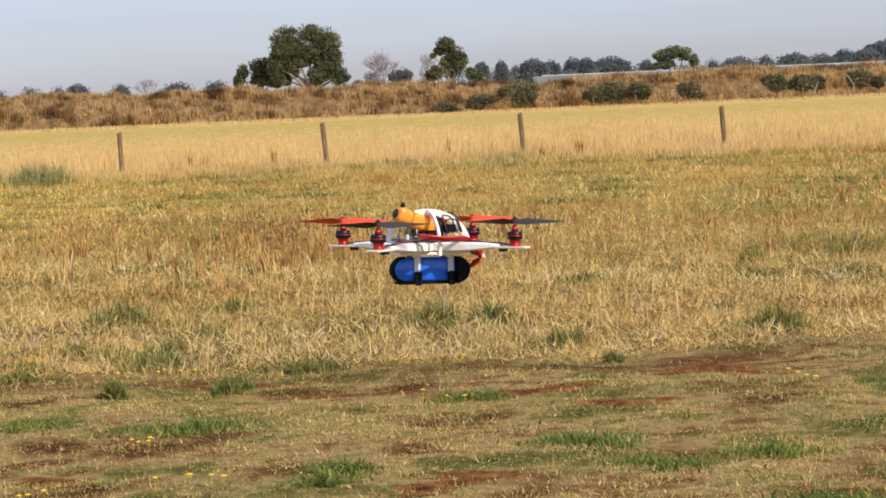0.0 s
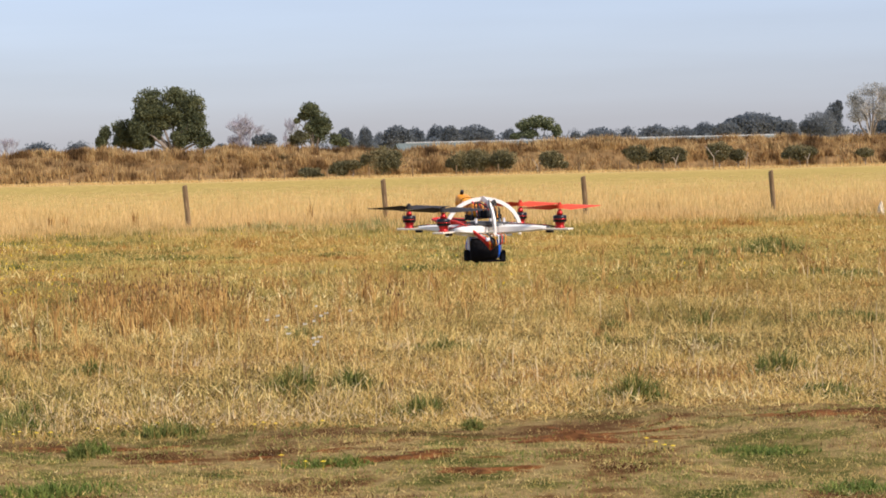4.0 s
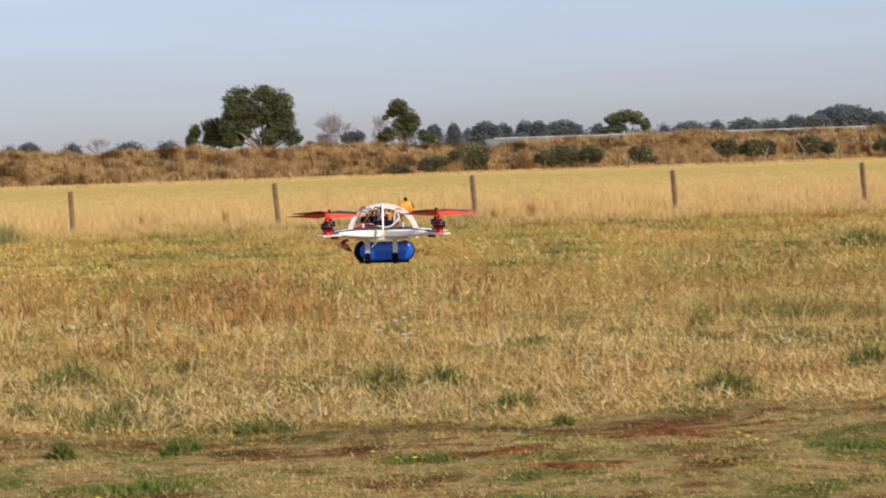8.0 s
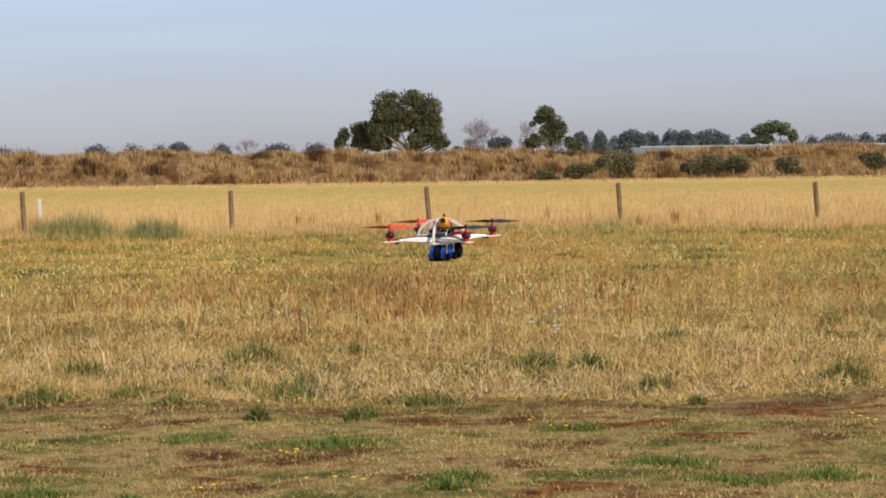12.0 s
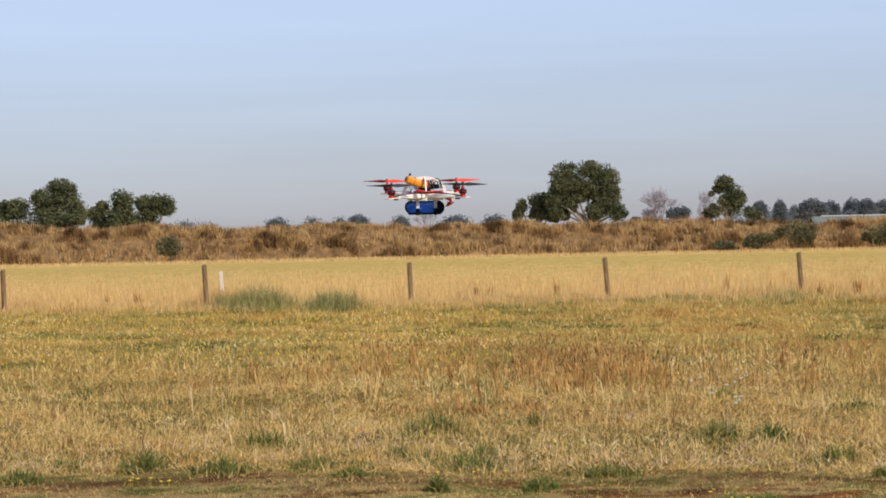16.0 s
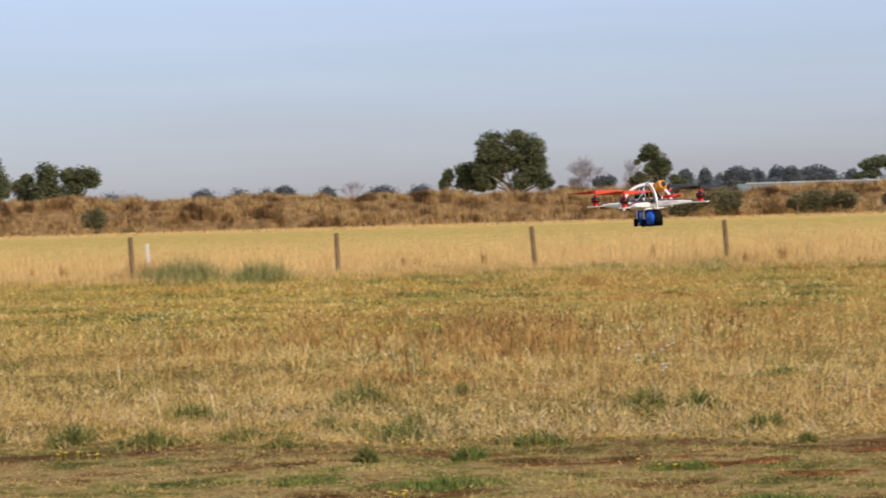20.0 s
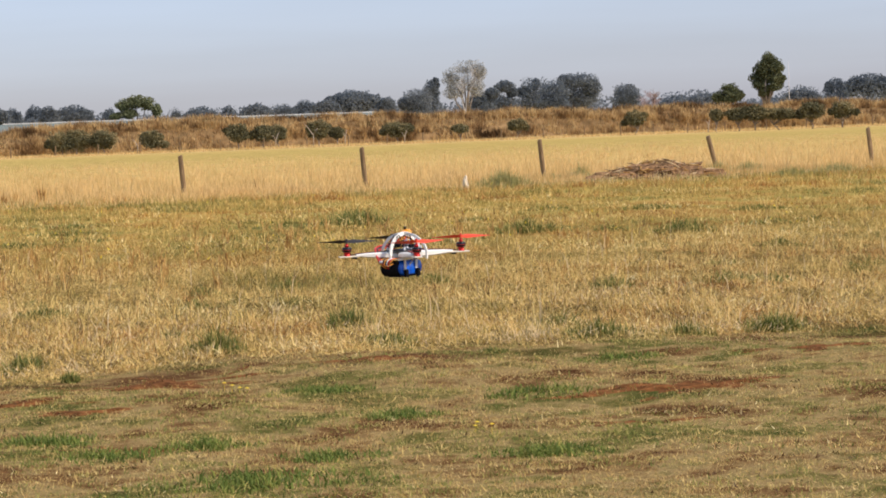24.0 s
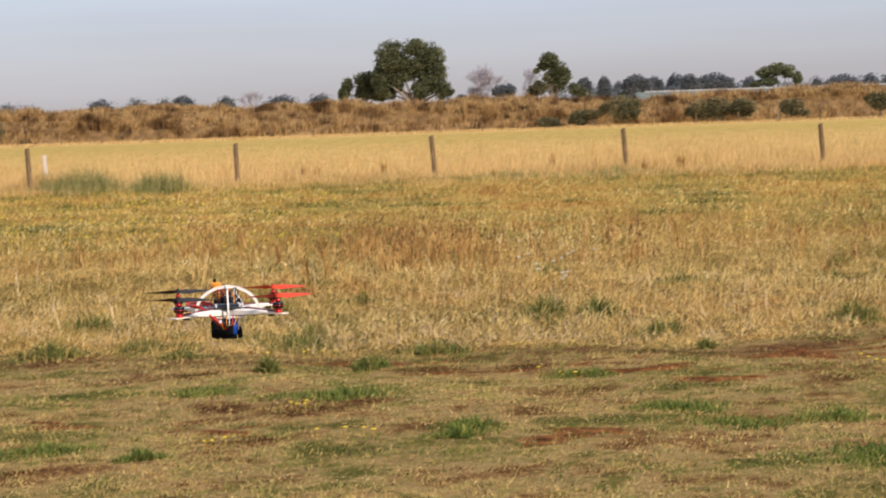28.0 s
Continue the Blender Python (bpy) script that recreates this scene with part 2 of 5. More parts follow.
# dark brown for the blades that imitate gaps in the cut grass
MAT_DARKBITS = leafy("dark_gap_blades", [(0.0, (0.045, 0.026, 0.014)), (1.0, (0.14, 0.075, 0.032))], 1.0, 0.1)
MAT_BLEACH = leafy("bleached_dead_stalks", [(0.00, (0.540, 0.385, 0.190)), (1.00, (0.840, 0.660, 0.375))], 2.0, 0.25)
MAT_RUST = leafy("rusty_dock_stems", [(0.00, (0.200, 0.098, 0.034)), (0.35, (0.370, 0.195, 0.060)), (0.70, (0.550, 0.330, 0.105)), (1.00, (0.720, 0.510, 0.200))], 2.0, 0.15)
MAT_SEED = leafy("dark_seed_heads", [(0.0, (0.11, 0.055, 0.025)), (0.6, (0.24, 0.13, 0.05)), (1.0, (0.40, 0.24, 0.09))], 1.0, 0.1)
MAT_SHRUBGREEN = leafy("fuzzy_green_weed", [(0.00, (0.221, 0.225, 0.074)), (0.60, (0.333, 0.317, 0.116)), (1.00, (0.495, 0.414, 0.176))], 1.0, 0.35)
MAT_YELLOW = leafy("yellow_petals", [(0.0, (0.75, 0.50, 0.03)), (1.0, (0.9, 0.68, 0.06))], 2.0, 0.2)
MAT_WHITEFL = leafy("white_umbel_petals", [(0.0, (0.72, 0.68, 0.55)), (1.0, (0.88, 0.84, 0.72))], 2.0, 0.45)
MAT_GUM = leafy("gum_leaves", [(0.00, (0.060, 0.072, 0.038)), (0.50, (0.112, 0.127, 0.063)), (1.00, (0.205, 0.210, 0.103))], 0.45, 0.25, 0.5, mix=0.72)
MAT_GUM_LIGHT = leafy("pale_gum_leaves", [(0.0, (0.072, 0.092, 0.044)), (0.5, (0.144, 0.160, 0.075)), (1.0, (0.243, 0.252, 0.132))], 0.25, 0.2, 0.5, mix=0.4)
# aerial haze is mixed into this leaf colour: pale, bluish, low contrast
MAT_HAZELEAF = leafy("distant_haze_tinted_leaves", [(0.00, (0.152, 0.180, 0.198)), (0.50, (0.183, 0.210, 0.220)), (1.00, (0.220, 0.240, 0.240))], 0.05, 0.6, 0.7, mix=0.9)
MAT_BUSH = leafy("dark_bush_leaves", [(0.00, (0.072, 0.070, 0.039)), (0.50, (0.153, 0.143, 0.072)), (1.00, (0.325, 0.267, 0.130))], 0.5, 0.2, mix=0.7)
MAT_PALETREE = leafy("silvery_leaves", [(0.0, (0.17, 0.18, 0.14)), (0.35, (0.30, 0.31, 0.28)), (1.0, (0.56, 0.56, 0.54))], 0.12, 0.4, mix=0.75)
MAT_PINKTREE = leafy("pinkish_twigs", [(0.0, (0.32, 0.25, 0.24)), (1.0, (0.44, 0.34, 0.32))], 0.3, 0.2)
MAT_TWIG = plain("grey_bare_twigs", (0.33, 0.315, 0.35), 0.9)
MAT_PALEWOOD = plain("silver_bare_limbs", (0.50, 0.48, 0.45), 0.9)
MAT_BARK = plain("pale_gum_bark", (0.24, 0.205, 0.17), 0.9, 0, 0.35, 3.0)
MAT_DEADWOOD = plain("bleached_dead_wood", (0.40, 0.33, 0.25), 0.9, 0, 0.25, 4.0)
MAT_STICK = plain("brown_dead_sticks", (0.24, 0.155, 0.085), 0.92, 0, 0.4, 6)
MAT_REDSOIL = plain("bare_red_soil", (0.150, 0.060, 0.019), 0.98, 0, 0.75, 11.0)
MAT_ROOF = plain("weathered_green_roof_sheet", (0.160, 0.190, 0.172), 0.9, 0.0, 0.15, 0.4)
MAT_SHEDWALL = plain("shed_wall_sheet", (0.42, 0.42, 0.38), 0.6, 0.0, 0.15, 0.4)


def timber():
    m, nt, p = nodes_of("weathered_post_timber")
    tc = nt.nodes.new("ShaderNodeTexCoord").outputs["Object"]
    mp = nt.nodes.new("ShaderNodeMapping")
    mp.inputs["Scale"].default_value = (30, 30, 2.5)
    nt.links.new(tc, mp.inputs[0])
    f = noise_at(nt, 1.0, 5, mp.outputs[0])
    nt.links.new(ramp(nt, f, [(0.3, (0.085, 0.05, 0.022)), (0.5, (0.19, 0.12, 0.055)), (0.72, (0.34, 0.235, 0.115))]), p.inputs["Base Color"])
    p.inputs["Roughness"].default_value = 0.9
    bump(nt, p, f, 0.5, 0.01)
    return m


MAT_POST = timber()
MAT_WHITEPOST = plain("chalky_white_paint", (0.62, 0.56, 0.46), 0.8)
MAT_ROCK = plain("pale_stump_wood", (0.66, 0.55, 0.38), 0.9, 0, 0.3, 12)
# quadcopter
MAT_WHITE = plain("white_fibreglass", (0.86, 0.83, 0.74), 0.38, 0, 0.05, 60)
MAT_PLY = plain("pale_plywood", (0.76, 0.69, 0.54), 0.6)
MAT_RED = plain("red_anodised_metal", (0.55, 0.025, 0.02), 0.3, 0.55, 0.1)
MAT_BLACK = plain("black_motor_bell", (0.018, 0.018, 0.02), 0.35, 0.5, 0.2)
MAT_FOAM = plain("black_foam", (0.012, 0.012, 0.014), 0.9, 0, 0.3)
MAT_PROPRED = plain("red_nylon_blade", (0.74, 0.065, 0.02), 0.6, 0, 0.05)
MAT_PROPBLACK = plain("black_nylon_blade", (0.028, 0.024, 0.022), 0.65, 0, 0.1)
MAT_BLUE = plain("blue_shrink_wrap", (0.008, 0.13, 0.68), 0.14, 0, 0.25, 25)
MAT_ORANGE = plain("orange_wrapping_tape", (0.80, 0.30, 0.015), 0.4, 0, 0.15, 50)
MAT_STRAP = plain("white_nylon_strap", (0.72, 0.73, 0.76), 0.7)
MAT_WIRERED = plain("red_silicone_wire", (0.62, 0.03, 0.02), 0.45)
MAT_WIREBLACK = plain("black_silicone_wire", (0.02, 0.02, 0.02), 0.45)
MAT_WIREORANGE = plain("orange_servo_wire", (0.70, 0.28, 0.03), 0.5)
MAT_BOARD = plain("dark_circuit_board", (0.035, 0.04, 0.045), 0.45, 0, 0.4, 120)
MAT_CHIP = plain("grey_component_case", (0.5, 0.5, 0.5), 0.4)


# ---- mesh helpers ----
def mesh_of(name, verts, faces, material, smooth=False):
    me = bpy.data.meshes.new(name)
    me.from_pydata(np.asarray(verts, dtype=float).tolist() if not isinstance(verts, list) else verts, [], np.asarray(faces).tolist() if not isinstance(faces, list) else faces)
    me.materials.append(material)
    if smooth:
        me.polygons.foreach_set("use_smooth", [True] * len(me.polygons))
    me.update()
    return me


def part(name, data, material=None, parent=None, label="", at=None):
    """One mesh object, from a bmesh or a mesh, under a thing or a part."""
    if isinstance(data, bmesh.types.BMesh):
        me = bpy.data.meshes.new(name)
        data.to_mesh(me)
        data.free()
        me.materials.append(material)
    else:
        me = data
    ob = new(name, me)
    if parent is not None:
        ob.parent = parent
    if at is not None:
        ob.matrix_basis = at
    if label:
        ob["label"] = label
    return ob


def box(x0, x1, y0, y1, z0, z1, bevel=0.0, segs=2):
    bm = bmesh.new()
    bmesh.ops.create_cube(bm, size=1)
    for v in bm.verts:
        v.co = Vector(((x0 + x1) / 2 + v.co.x * (x1 - x0), (y0 + y1) / 2 + v.co.y * (y1 - y0), (z0 + z1) / 2 + v.co.z * (z1 - z0)))
    if bevel:
        bmesh.ops.bevel(bm, geom=bm.edges[:], offset=bevel, segments=segs, affect="EDGES", profile=0.6)
    return bm


def lathe(profile, n=20):
    """A turned solid round z from (radius, height) pairs."""
    bm = bmesh.new()
    rings = [[bm.verts.new((r * math.cos(2 * math.pi * k / n), r * math.sin(2 * math.pi * k / n), z)) for k in range(n)] for r, z in profile]
    for a, b in zip(rings, rings[1:]):
        for k in range(n):
            bm.faces.new((a[k], a[(k + 1) % n], b[(k + 1) % n], b[k]))
    bm.faces.new(rings[0][::-1])
    bm.faces.new(rings[-1])
    for f in bm.faces:
        f.smooth = len(f.verts) == 4
    return bm


def tube_arrays(points, radii, n=6):
    pts = [Vector(p) for p in points]
    verts, faces = [], []
    for i, p in enumerate(pts):
        d = (pts[min(i + 1, len(pts) - 1)] - pts[max(i - 1, 0)]).normalized()
        side = d.cross(Vector((0.3, 0.2, 1)) if abs(d.z) < 0.9 else Vector((1, 0.1, 0))).normalized()
        up = d.cross(side)
        for k in range(n):
            a = 2 * math.pi * k / n
            verts.append(tuple(p + (side * math.cos(a) + up * math.sin(a)) * radii[i]))
    for i in range(len(pts) - 1):
        for k in range(n):
            faces.append((i * n + k, i * n + (k + 1) % n, (i + 1) * n + (k + 1) % n, (i + 1) * n + k))
    faces.append(tuple(range(n))[::-1])
    faces.append(tuple((len(pts) - 1) * n + k for k in range(n)))
    return verts, faces


def curve_points(ctrl, steps=5):
    """A smooth line through the given points."""
    p = [Vector(c) for c in ctrl]
    p = [p[0] * 2 - p[1]] + p + [p[-1] * 2 - p[-2]]
    out = []
    for i in range(1, len(p) - 2):
        for s in range(steps):
            t = s / steps
            out.append(0.5 * ((2 * p[i]) + (p[i + 1] - p[i - 1]) * t + (2 * p[i - 1] - 5 * p[i] + 4 * p[i + 1] - p[i + 2]) * t * t + (3 * p[i] - p[i - 1] - 3 * p[i + 1] + p[i + 2]) * t ** 3))
    return out + [p[-2]]


def wire(name, ctrl, r, material, parent, label=""):
    pts = curve_points(ctrl)
    v, f = tube_arrays(pts, [r] * len(pts), 6)
    return part(name, mesh_of(name, v, f, material, True), parent=parent, label=label)


def ground_z(x, y):
    """Gentle unevenness of the paddock."""
    k = np.clip((np.asarray(y) - 6) / 6, 0, 1)
    return k * (0.03 * np.sin(np.asarray(x) * 0.9 + 1.3) * np.sin(np.asarray(y) * 0.7) + 0.015 * np.sin(np.asarray(x) * 2.3 + np.asarray(y) * 1.7)
                + 0.011 * np.sin(np.asarray(x) * 5.1 + 1.7 * np.sin(np.asarray(y) * 3.3)) * np.sin(np.asarray(y) * 4.3 + 1.3 * np.sin(np.asarray(x) * 2.9)))


def blades(name, x, y, height, width, material, lean=0.5, z=None, bend=True, rng=None, thing=None, curl=0.6):
    """Many grass blades as one mesh: each a narrow bent strip."""
    n = len(x)
    z = ground_z(x, y) if z is None else z
    a = rng.uniform(0, 2 * math.pi, n)
    fa = rng.uniform(0, 2 * math.pi, n)
    ln = rng.uniform(0.05, 1, n) * lean
    base = np.stack([x, y, z - 0.004], -1)
    side = np.stack([np.cos(fa), np.sin(fa), np.zeros(n)], -1) * (width / 2)[:, None]
    dirn = np.stack([np.cos(a) * ln, np.sin(a) * ln, np.ones(n)], -1)
    dirn /= np.linalg.norm(dirn, axis=1)[:, None]
    tip = base + dirn * height[:, None]
    if not bend:
        v = np.stack([base - side, base + side, tip], 1).reshape(-1, 3)
        f = np.arange(3 * n).reshape(n, 3)
    else:
        mid = base + np.stack([dirn[:, 0] * (1 - curl), dirn[:, 1] * (1 - curl), dirn[:, 2]], -1) * (height * 0.58)[:, None]
        v = np.stack([base - side, base + side, mid + side * 0.8, mid - side * 0.8, tip], 1).reshape(-1, 3)
        o = np.arange(n)[:, None] * 5
        f = np.concatenate([o + [0, 1, 2], o + [0, 2, 3], o + [3, 2, 4]], 0)
    me = mesh_of(name, v, f, material)
    return me


def stuff(name, me, label, category):
    return tagged(new(name, me), label, category, kind="stuff")


# ---- ground ----
def build_ground():
    xs = np.concatenate([[-3500, -1200, -500, -200, -90, -50], np.arange(-30, -7, 1.0), np.arange(-7, 11, 0.3), np.arange(11, 42, 1.0), [60, 90, 150, 300, 700, 1500, 3500]])
    ys = np.concatenate([[-3000, -800, -200, -50, -10, 0, 4], np.arange(6, 18, 0.3), np.arange(18, 70, 1.0), [80, 100, 130, 170, 220, 300, 420, 600, 1000, 2000, 4500]])
    X, Y = np.meshgrid(xs, ys)
    near = (X > -31) & (X < 43) & (Y < 71)
    Z = np.where(near, ground_z(X, Y), 0)
    v = np.stack([X, Y, Z], -1).reshape(-1, 3)
    w = len(xs)
    f = [(j * w + i, j * w + i + 1, (j + 1) * w + i + 1, (j + 1) * w + i) for j in range(len(ys) - 1) for i in range(w - 1)]
    tagged(new("ground", mesh_of("ground", v, f, MAT_GROUND, True)), "dry paddock ground with thatch and reddish bare earth", "ground", kind="structure")


def bank_top(x):
    """Crest height of the bank along x."""
    return np.interp(x, [-120, -78, -70, -48, -20, 8, 16, 22, 26, 30, 34, 40, 52, 70, 110, 180], [4.5, 4.5, 4.35, 3.75, 3.55, 3.4, 3.2, 2.6, 3.0, 3.28, 3.5, 3.52, 3.42, 3.24, 3.0, 2.75])


BANK_Y = 262.0


def build_bank():
    rng = np.random.default_rng(5)
    xs = np.arange(-190, 260, 2.0)
    prof = [(0, 0), (1.5, 0.35), (4, 0.75), (7, 0.97), (10, 1.0), (13, 0.8), (20, 0.0)]
    v, f = [], []
    for x in xs:
        h = float(bank_top(x)) * (1 + 0.05 * math.sin(x * 0.31) + 0.03 * math.sin(x * 0.83))
        for dy, k in prof:
            v.append((x, BANK_Y + dy + 0.8 * math.sin(x * 0.13 + dy), -0.05 + h * k))
    m = len(prof)
    for i in range(len(xs) - 1):
        for k in range(m - 1):
            f.append((i * m + k, (i + 1) * m + k, (i + 1) * m + k + 1, i * m + k + 1))
    soil = plain("bank_earth_and_thatch", (0.21, 0.130, 0.056), 0.95, 0, 0.5, 0.8)
    tagged(new("bank", mesh_of("bank", v, f, soil, True)), "long low earth bank overgrown with brown grass", "bank", kind="structure")
    # tall tussocks on the face, in clumps
    nc, per = 3000, 44
    cx = rng.uniform(-110, 165, nc)
    u = rng.uniform(0.0, 1.05, nc)
    x = np.repeat(cx, per) + rng.normal(0, 0.55, nc * per)
    uu = np.clip(np.repeat(u, per) + rng.normal(0, 0.03, nc * per), 0, 1.1)
    dy = uu * 8.6
    y = BANK_Y + dy + 0.8 * np.sin(x * 0.13 + dy)
    z = -0.05 + bank_top(x) * (1 + 0.05 * np.sin(x * 0.31) + 0.03 * np.sin(x * 0.83)) * np.interp(dy, [p[0] for p in prof], [p[1] for p in prof])
    h = np.repeat(rng.uniform(0.5, 1.1, nc), per) * rng.uniform(0.5, 1.1, nc * per)
    stuff("bank_grass", blades("bank_grass", x, y, h, rng.uniform(0.08, 0.19, len(x)), MAT_BANK, 0.5, z=z - 0.05, bend=False, rng=rng), "rank brown dry grass tussocks covering the bank", "grass")


def band(rng, n, y0, y1, az0=-21.5, az1=29.0, power=1.0):
    """Random places in a strip of the paddock, within the swept angle."""
    y = y0 + (y1 - y0) * rng.uniform(0, 1, n) ** power
    t = np.tan(np.radians(rng.uniform(az0, az1, n)))
    return y * t, y


SOIL = [(2.2, 14.4, 0.75, 0.42), (0.95, 13.6, 0.6, 0.2), (1.45, 13.0, 0.5, 0.18), (1.6, 11.25, 0.55, 0.25), (4.97, 12.3, 0.8, 0.3), (4.2, 11.15, 0.4, 0.16),
        (0.6, 10.7, 0.5, 0.25), (-1.28, 11.5, 0.42, 0.2), (-2.1, 11.95, 0.4, 0.16), (0.19, 14.0, 0.6, 0.16), (1.1, 13.6, 0.3, 0.1), (3.6, 14.7, 0.7, 0.16), (-0.7, 14.75, 0.6, 0.14), (6.6, 13.9, 0.7, 0.2)]


def clear_of_soil(x, y, rng):
    keep = np.ones(len(x), bool)
    for sx, sy, a, b in SOIL:
        d = ((x - sx) / a) ** 2 + ((y - sy) / b) ** 2
        keep &= d > rng.uniform(0.0, 1.0, len(x)) * 0.85
    edge = y - 0.12 * np.sin(x * 3.1) - 0.1 * np.sin(x * 7.3)
    worn = np.clip(1 - np.abs(edge - 14.85) / 0.45, 0, 1) * (0.55 + 0.45 * np.sin(x * 1.1 + 0.6 * np.sin(x * 2.7)))
    return keep & (rng.uniform(0, 1, len(x)) > worn * 0.9)


def clumped(x, y, rng, scale, keep=0.5):
    """Thin out by a patchy field so that the cover is uneven."""
    f = np.sin(x * scale + 2 * np.sin(y * scale * 0.7)) + np.sin(y * scale * 1.3 + 1.7 * np.sin(x * scale * 0.9 + 1)) + 0.8 * np.sin((x + y) * scale * 2.7)
    return rng.uniform(-2.2, 2.2, len(x)) * (1 - keep) * 2 < f + 2.2 * keep


def clusters(rng, n, per, y0, y1, sigma, az0=-21.5, az1=29.0, power=1.0):
    """Clumps of blades: places, and one random number for each clump."""
    cx, cy = band(rng, n, y0, y1, az0, az1, power)
    g = np.repeat(rng.uniform(0, 1, n), per)
    k = n * per
    return np.repeat(cx, per) + rng.normal(0, sigma, k), np.repeat(cy, per) + rng.normal(0, sigma, k), g


def build_grass():
    rng = np.random.default_rng(11)
    # closely cut strip: a mat of clippings and small clumps
    x, y, g = clusters(rng, 37000, 11, 7.3, 15.5, 0.035, -24, 32)
    k = clear_of_soil(x, y, rng) & clumped(x, y, rng, 2.3, 0.45)
    x, y, g = x[k], y[k], g[k]
    stuff("mown_grass", blades("mown_grass", x, y, (0.011 + 0.027 * g ** 3) * rng.uniform(0.6, 1.3, len(x)), rng.uniform(0.0035, 0.0075, len(x)), MAT_LAWN, 1.7, bend=False, rng=rng), "short patchy mown grass, part green and part straw", "grass")
    x, y = rng.uniform(-6, 6.5, 70000), rng.uniform(-6, 7.6, 70000)
    k = clumped(x, y, rng, 2.3, 0.5)
    x, y = x[k], y[k]
    stuff("mown_grass", blades("mown_grass", x, y, rng.uniform(0.02, 0.06, len(x)), rng.uniform(0.005, 0.012, len(x)), MAT_LAWN, 1.7, bend=False, rng=rng), "short patchy mown grass, part green and part straw", "grass")
    x, y = band(rng, 80000, 7.3, 15.5, -24, 32)
    k = clear_of_soil(x, y, rng)
    x, y = x[k], y[k]
    stuff("grass_clippings", blades("grass_clippings", x, y, rng.uniform(0.012, 0.04, len(x)), rng.uniform(0.003, 0.006, len(x)), MAT_CLIP, 9.0, z=ground_z(x, y) + 0.006, bend=False, rng=rng), "dry clippings lying on the mown grass", "grass")
    # pale and dark bits that give the cut strip its grain
    x, y = band(rng, 24000, 7.3, 15.3, -24, 32)
    k = clumped(x, y, rng, 1.7, 0.4) & clear_of_soil(x, y, rng)
    x, y = x[k], y[k]
    stuff("pale_clippings", blades("pale_clippings", x, y, rng.uniform(0.012, 0.05, len(x)), rng.uniform(0.004, 0.008, len(x)), MAT_LODGED, 7.0, z=ground_z(x, y) + 0.012, bend=False, rng=rng), "bleached cut stalks strewn over the mown strip", "grass")
    # short dark blades added to imitate the dark gaps in the sward
    x, y, g = clusters(rng, 1300, 6, 7.3, 15.5, 0.03, -24, 32)
    stuff("dark_gap_bits", blades("dark_gap_bits", x, y, rng.uniform(0.015, 0.035, len(x)), rng.uniform(0.006, 0.013, len(x)), MAT_DARKBITS, 6.0, z=ground_z(x, y) + 0.008, bend=False, rng=rng), "short dark blades standing in for gaps in the cut grass", "litter")
    x, y, g = clusters(rng, 2600, 16, 7.3, 15.2, 0.06, -24, 32)
    k = clumped(x, y, rng, 1.9, 0.3)
    x, y, g = x[k], y[k], g[k]
    stuff("couch_sprigs", blades("couch_sprigs", x, y, (0.012 + 0.04 * g ** 2) * rng.uniform(0.6, 1.3, len(x)), rng.uniform(0.004, 0.008, len(x)), MAT_COUCH, 2.2, bend=False, rng=rng), "broken green sprigs of couch in the mown strip", "grass")
    # bleached straw lying along the edge of the meadow
    x, y = band(rng, 9000, 14.95, 15.9, -24, 32)
    y = y + 0.12 * np.sin(x * 3.1) + 0.1 * np.sin(x * 7.3)
    k = clumped(x, y, rng, 2.1, 0.25)
    x, y = x[k], y[k]
    stuff("edge_straw", blades("edge_straw", x, y, rng.uniform(0.03, 0.12, len(x)), rng.uniform(0.004, 0.010, len(x)), MAT_LODGED, 6.0, z=ground_z(x, y) + rng.uniform(0.01, 0.04, len(x)), bend=False, rng=rng), "flattened bleached straw at the meadow's edge", "grass")
    x, y = band(rng, 17000, 15.3, 19.5, power=1.2)
    k = clumped(x, y, rng, 1.25, 0.3)
    x, y = x[k], y[k]
    stuff("bleached_thatch", blades("bleached_thatch", x, y, rng.uniform(0.025, 0.09, len(x)), rng.uniform(0.005, 0.010, len(x)), MAT_BLEACH, 3.5, z=ground_z(x, y) + rng.uniform(0.01, 0.07, len(x)), bend=False, rng=rng), "patches of bleached broken stalks at the meadow's edge", "grass")
    # near meadow: low tangled clumps, lodged stalks over them and a few upright ones
    x, y, g = clusters(rng, 21000, 11, 15.35, 28, 0.05, power=1.25)
    y = y + 0.12 * np.sin(x * 3.1) + 0.1 * np.sin(x * 7.3)
    k = clumped(x, y, rng, 1.6, 0.7)
    x, y, g = x[k], y[k], g[k]
    h = (0.045 + 0.125 * g ** 1.9) * rng.uniform(0.5, 1.2, len(x)) * np.clip((y - 14.9) / 1.3, 0.35, 1)
    stuff("meadow_grass", blades("meadow_grass", x, y, h, rng.uniform(0.006, 0.013, len(x)), MAT_MEADOW, 2.8, rng=rng, bend=False), "tangled straw-coloured dry meadow grass", "grass")
    x, y, g = clusters(rng, 13000, 6, 15.5, 29, 0.09, power=1.2)
    k = clumped(x, y, rng, 1.1, 0.6)
    x, y, g = x[k], y[k], g[k]
    stuff("lodged_grass", blades("lodged_grass", x, y, rng.uniform(0.03, 0.11, len(x)), rng.uniform(0.005, 0.012, len(x)), MAT_LODGED, 4.0, z=ground_z(x, y) + rng.uniform(0.01, 0.10, len(x)) * np.clip((y - 15.0) / 1.2, 0.2, 1), bend=False, rng=rng), "dry stalks lying tangled over the meadow grass", "grass")
    x, y = band(rng, 8000, 15.7, 36, power=0.9)
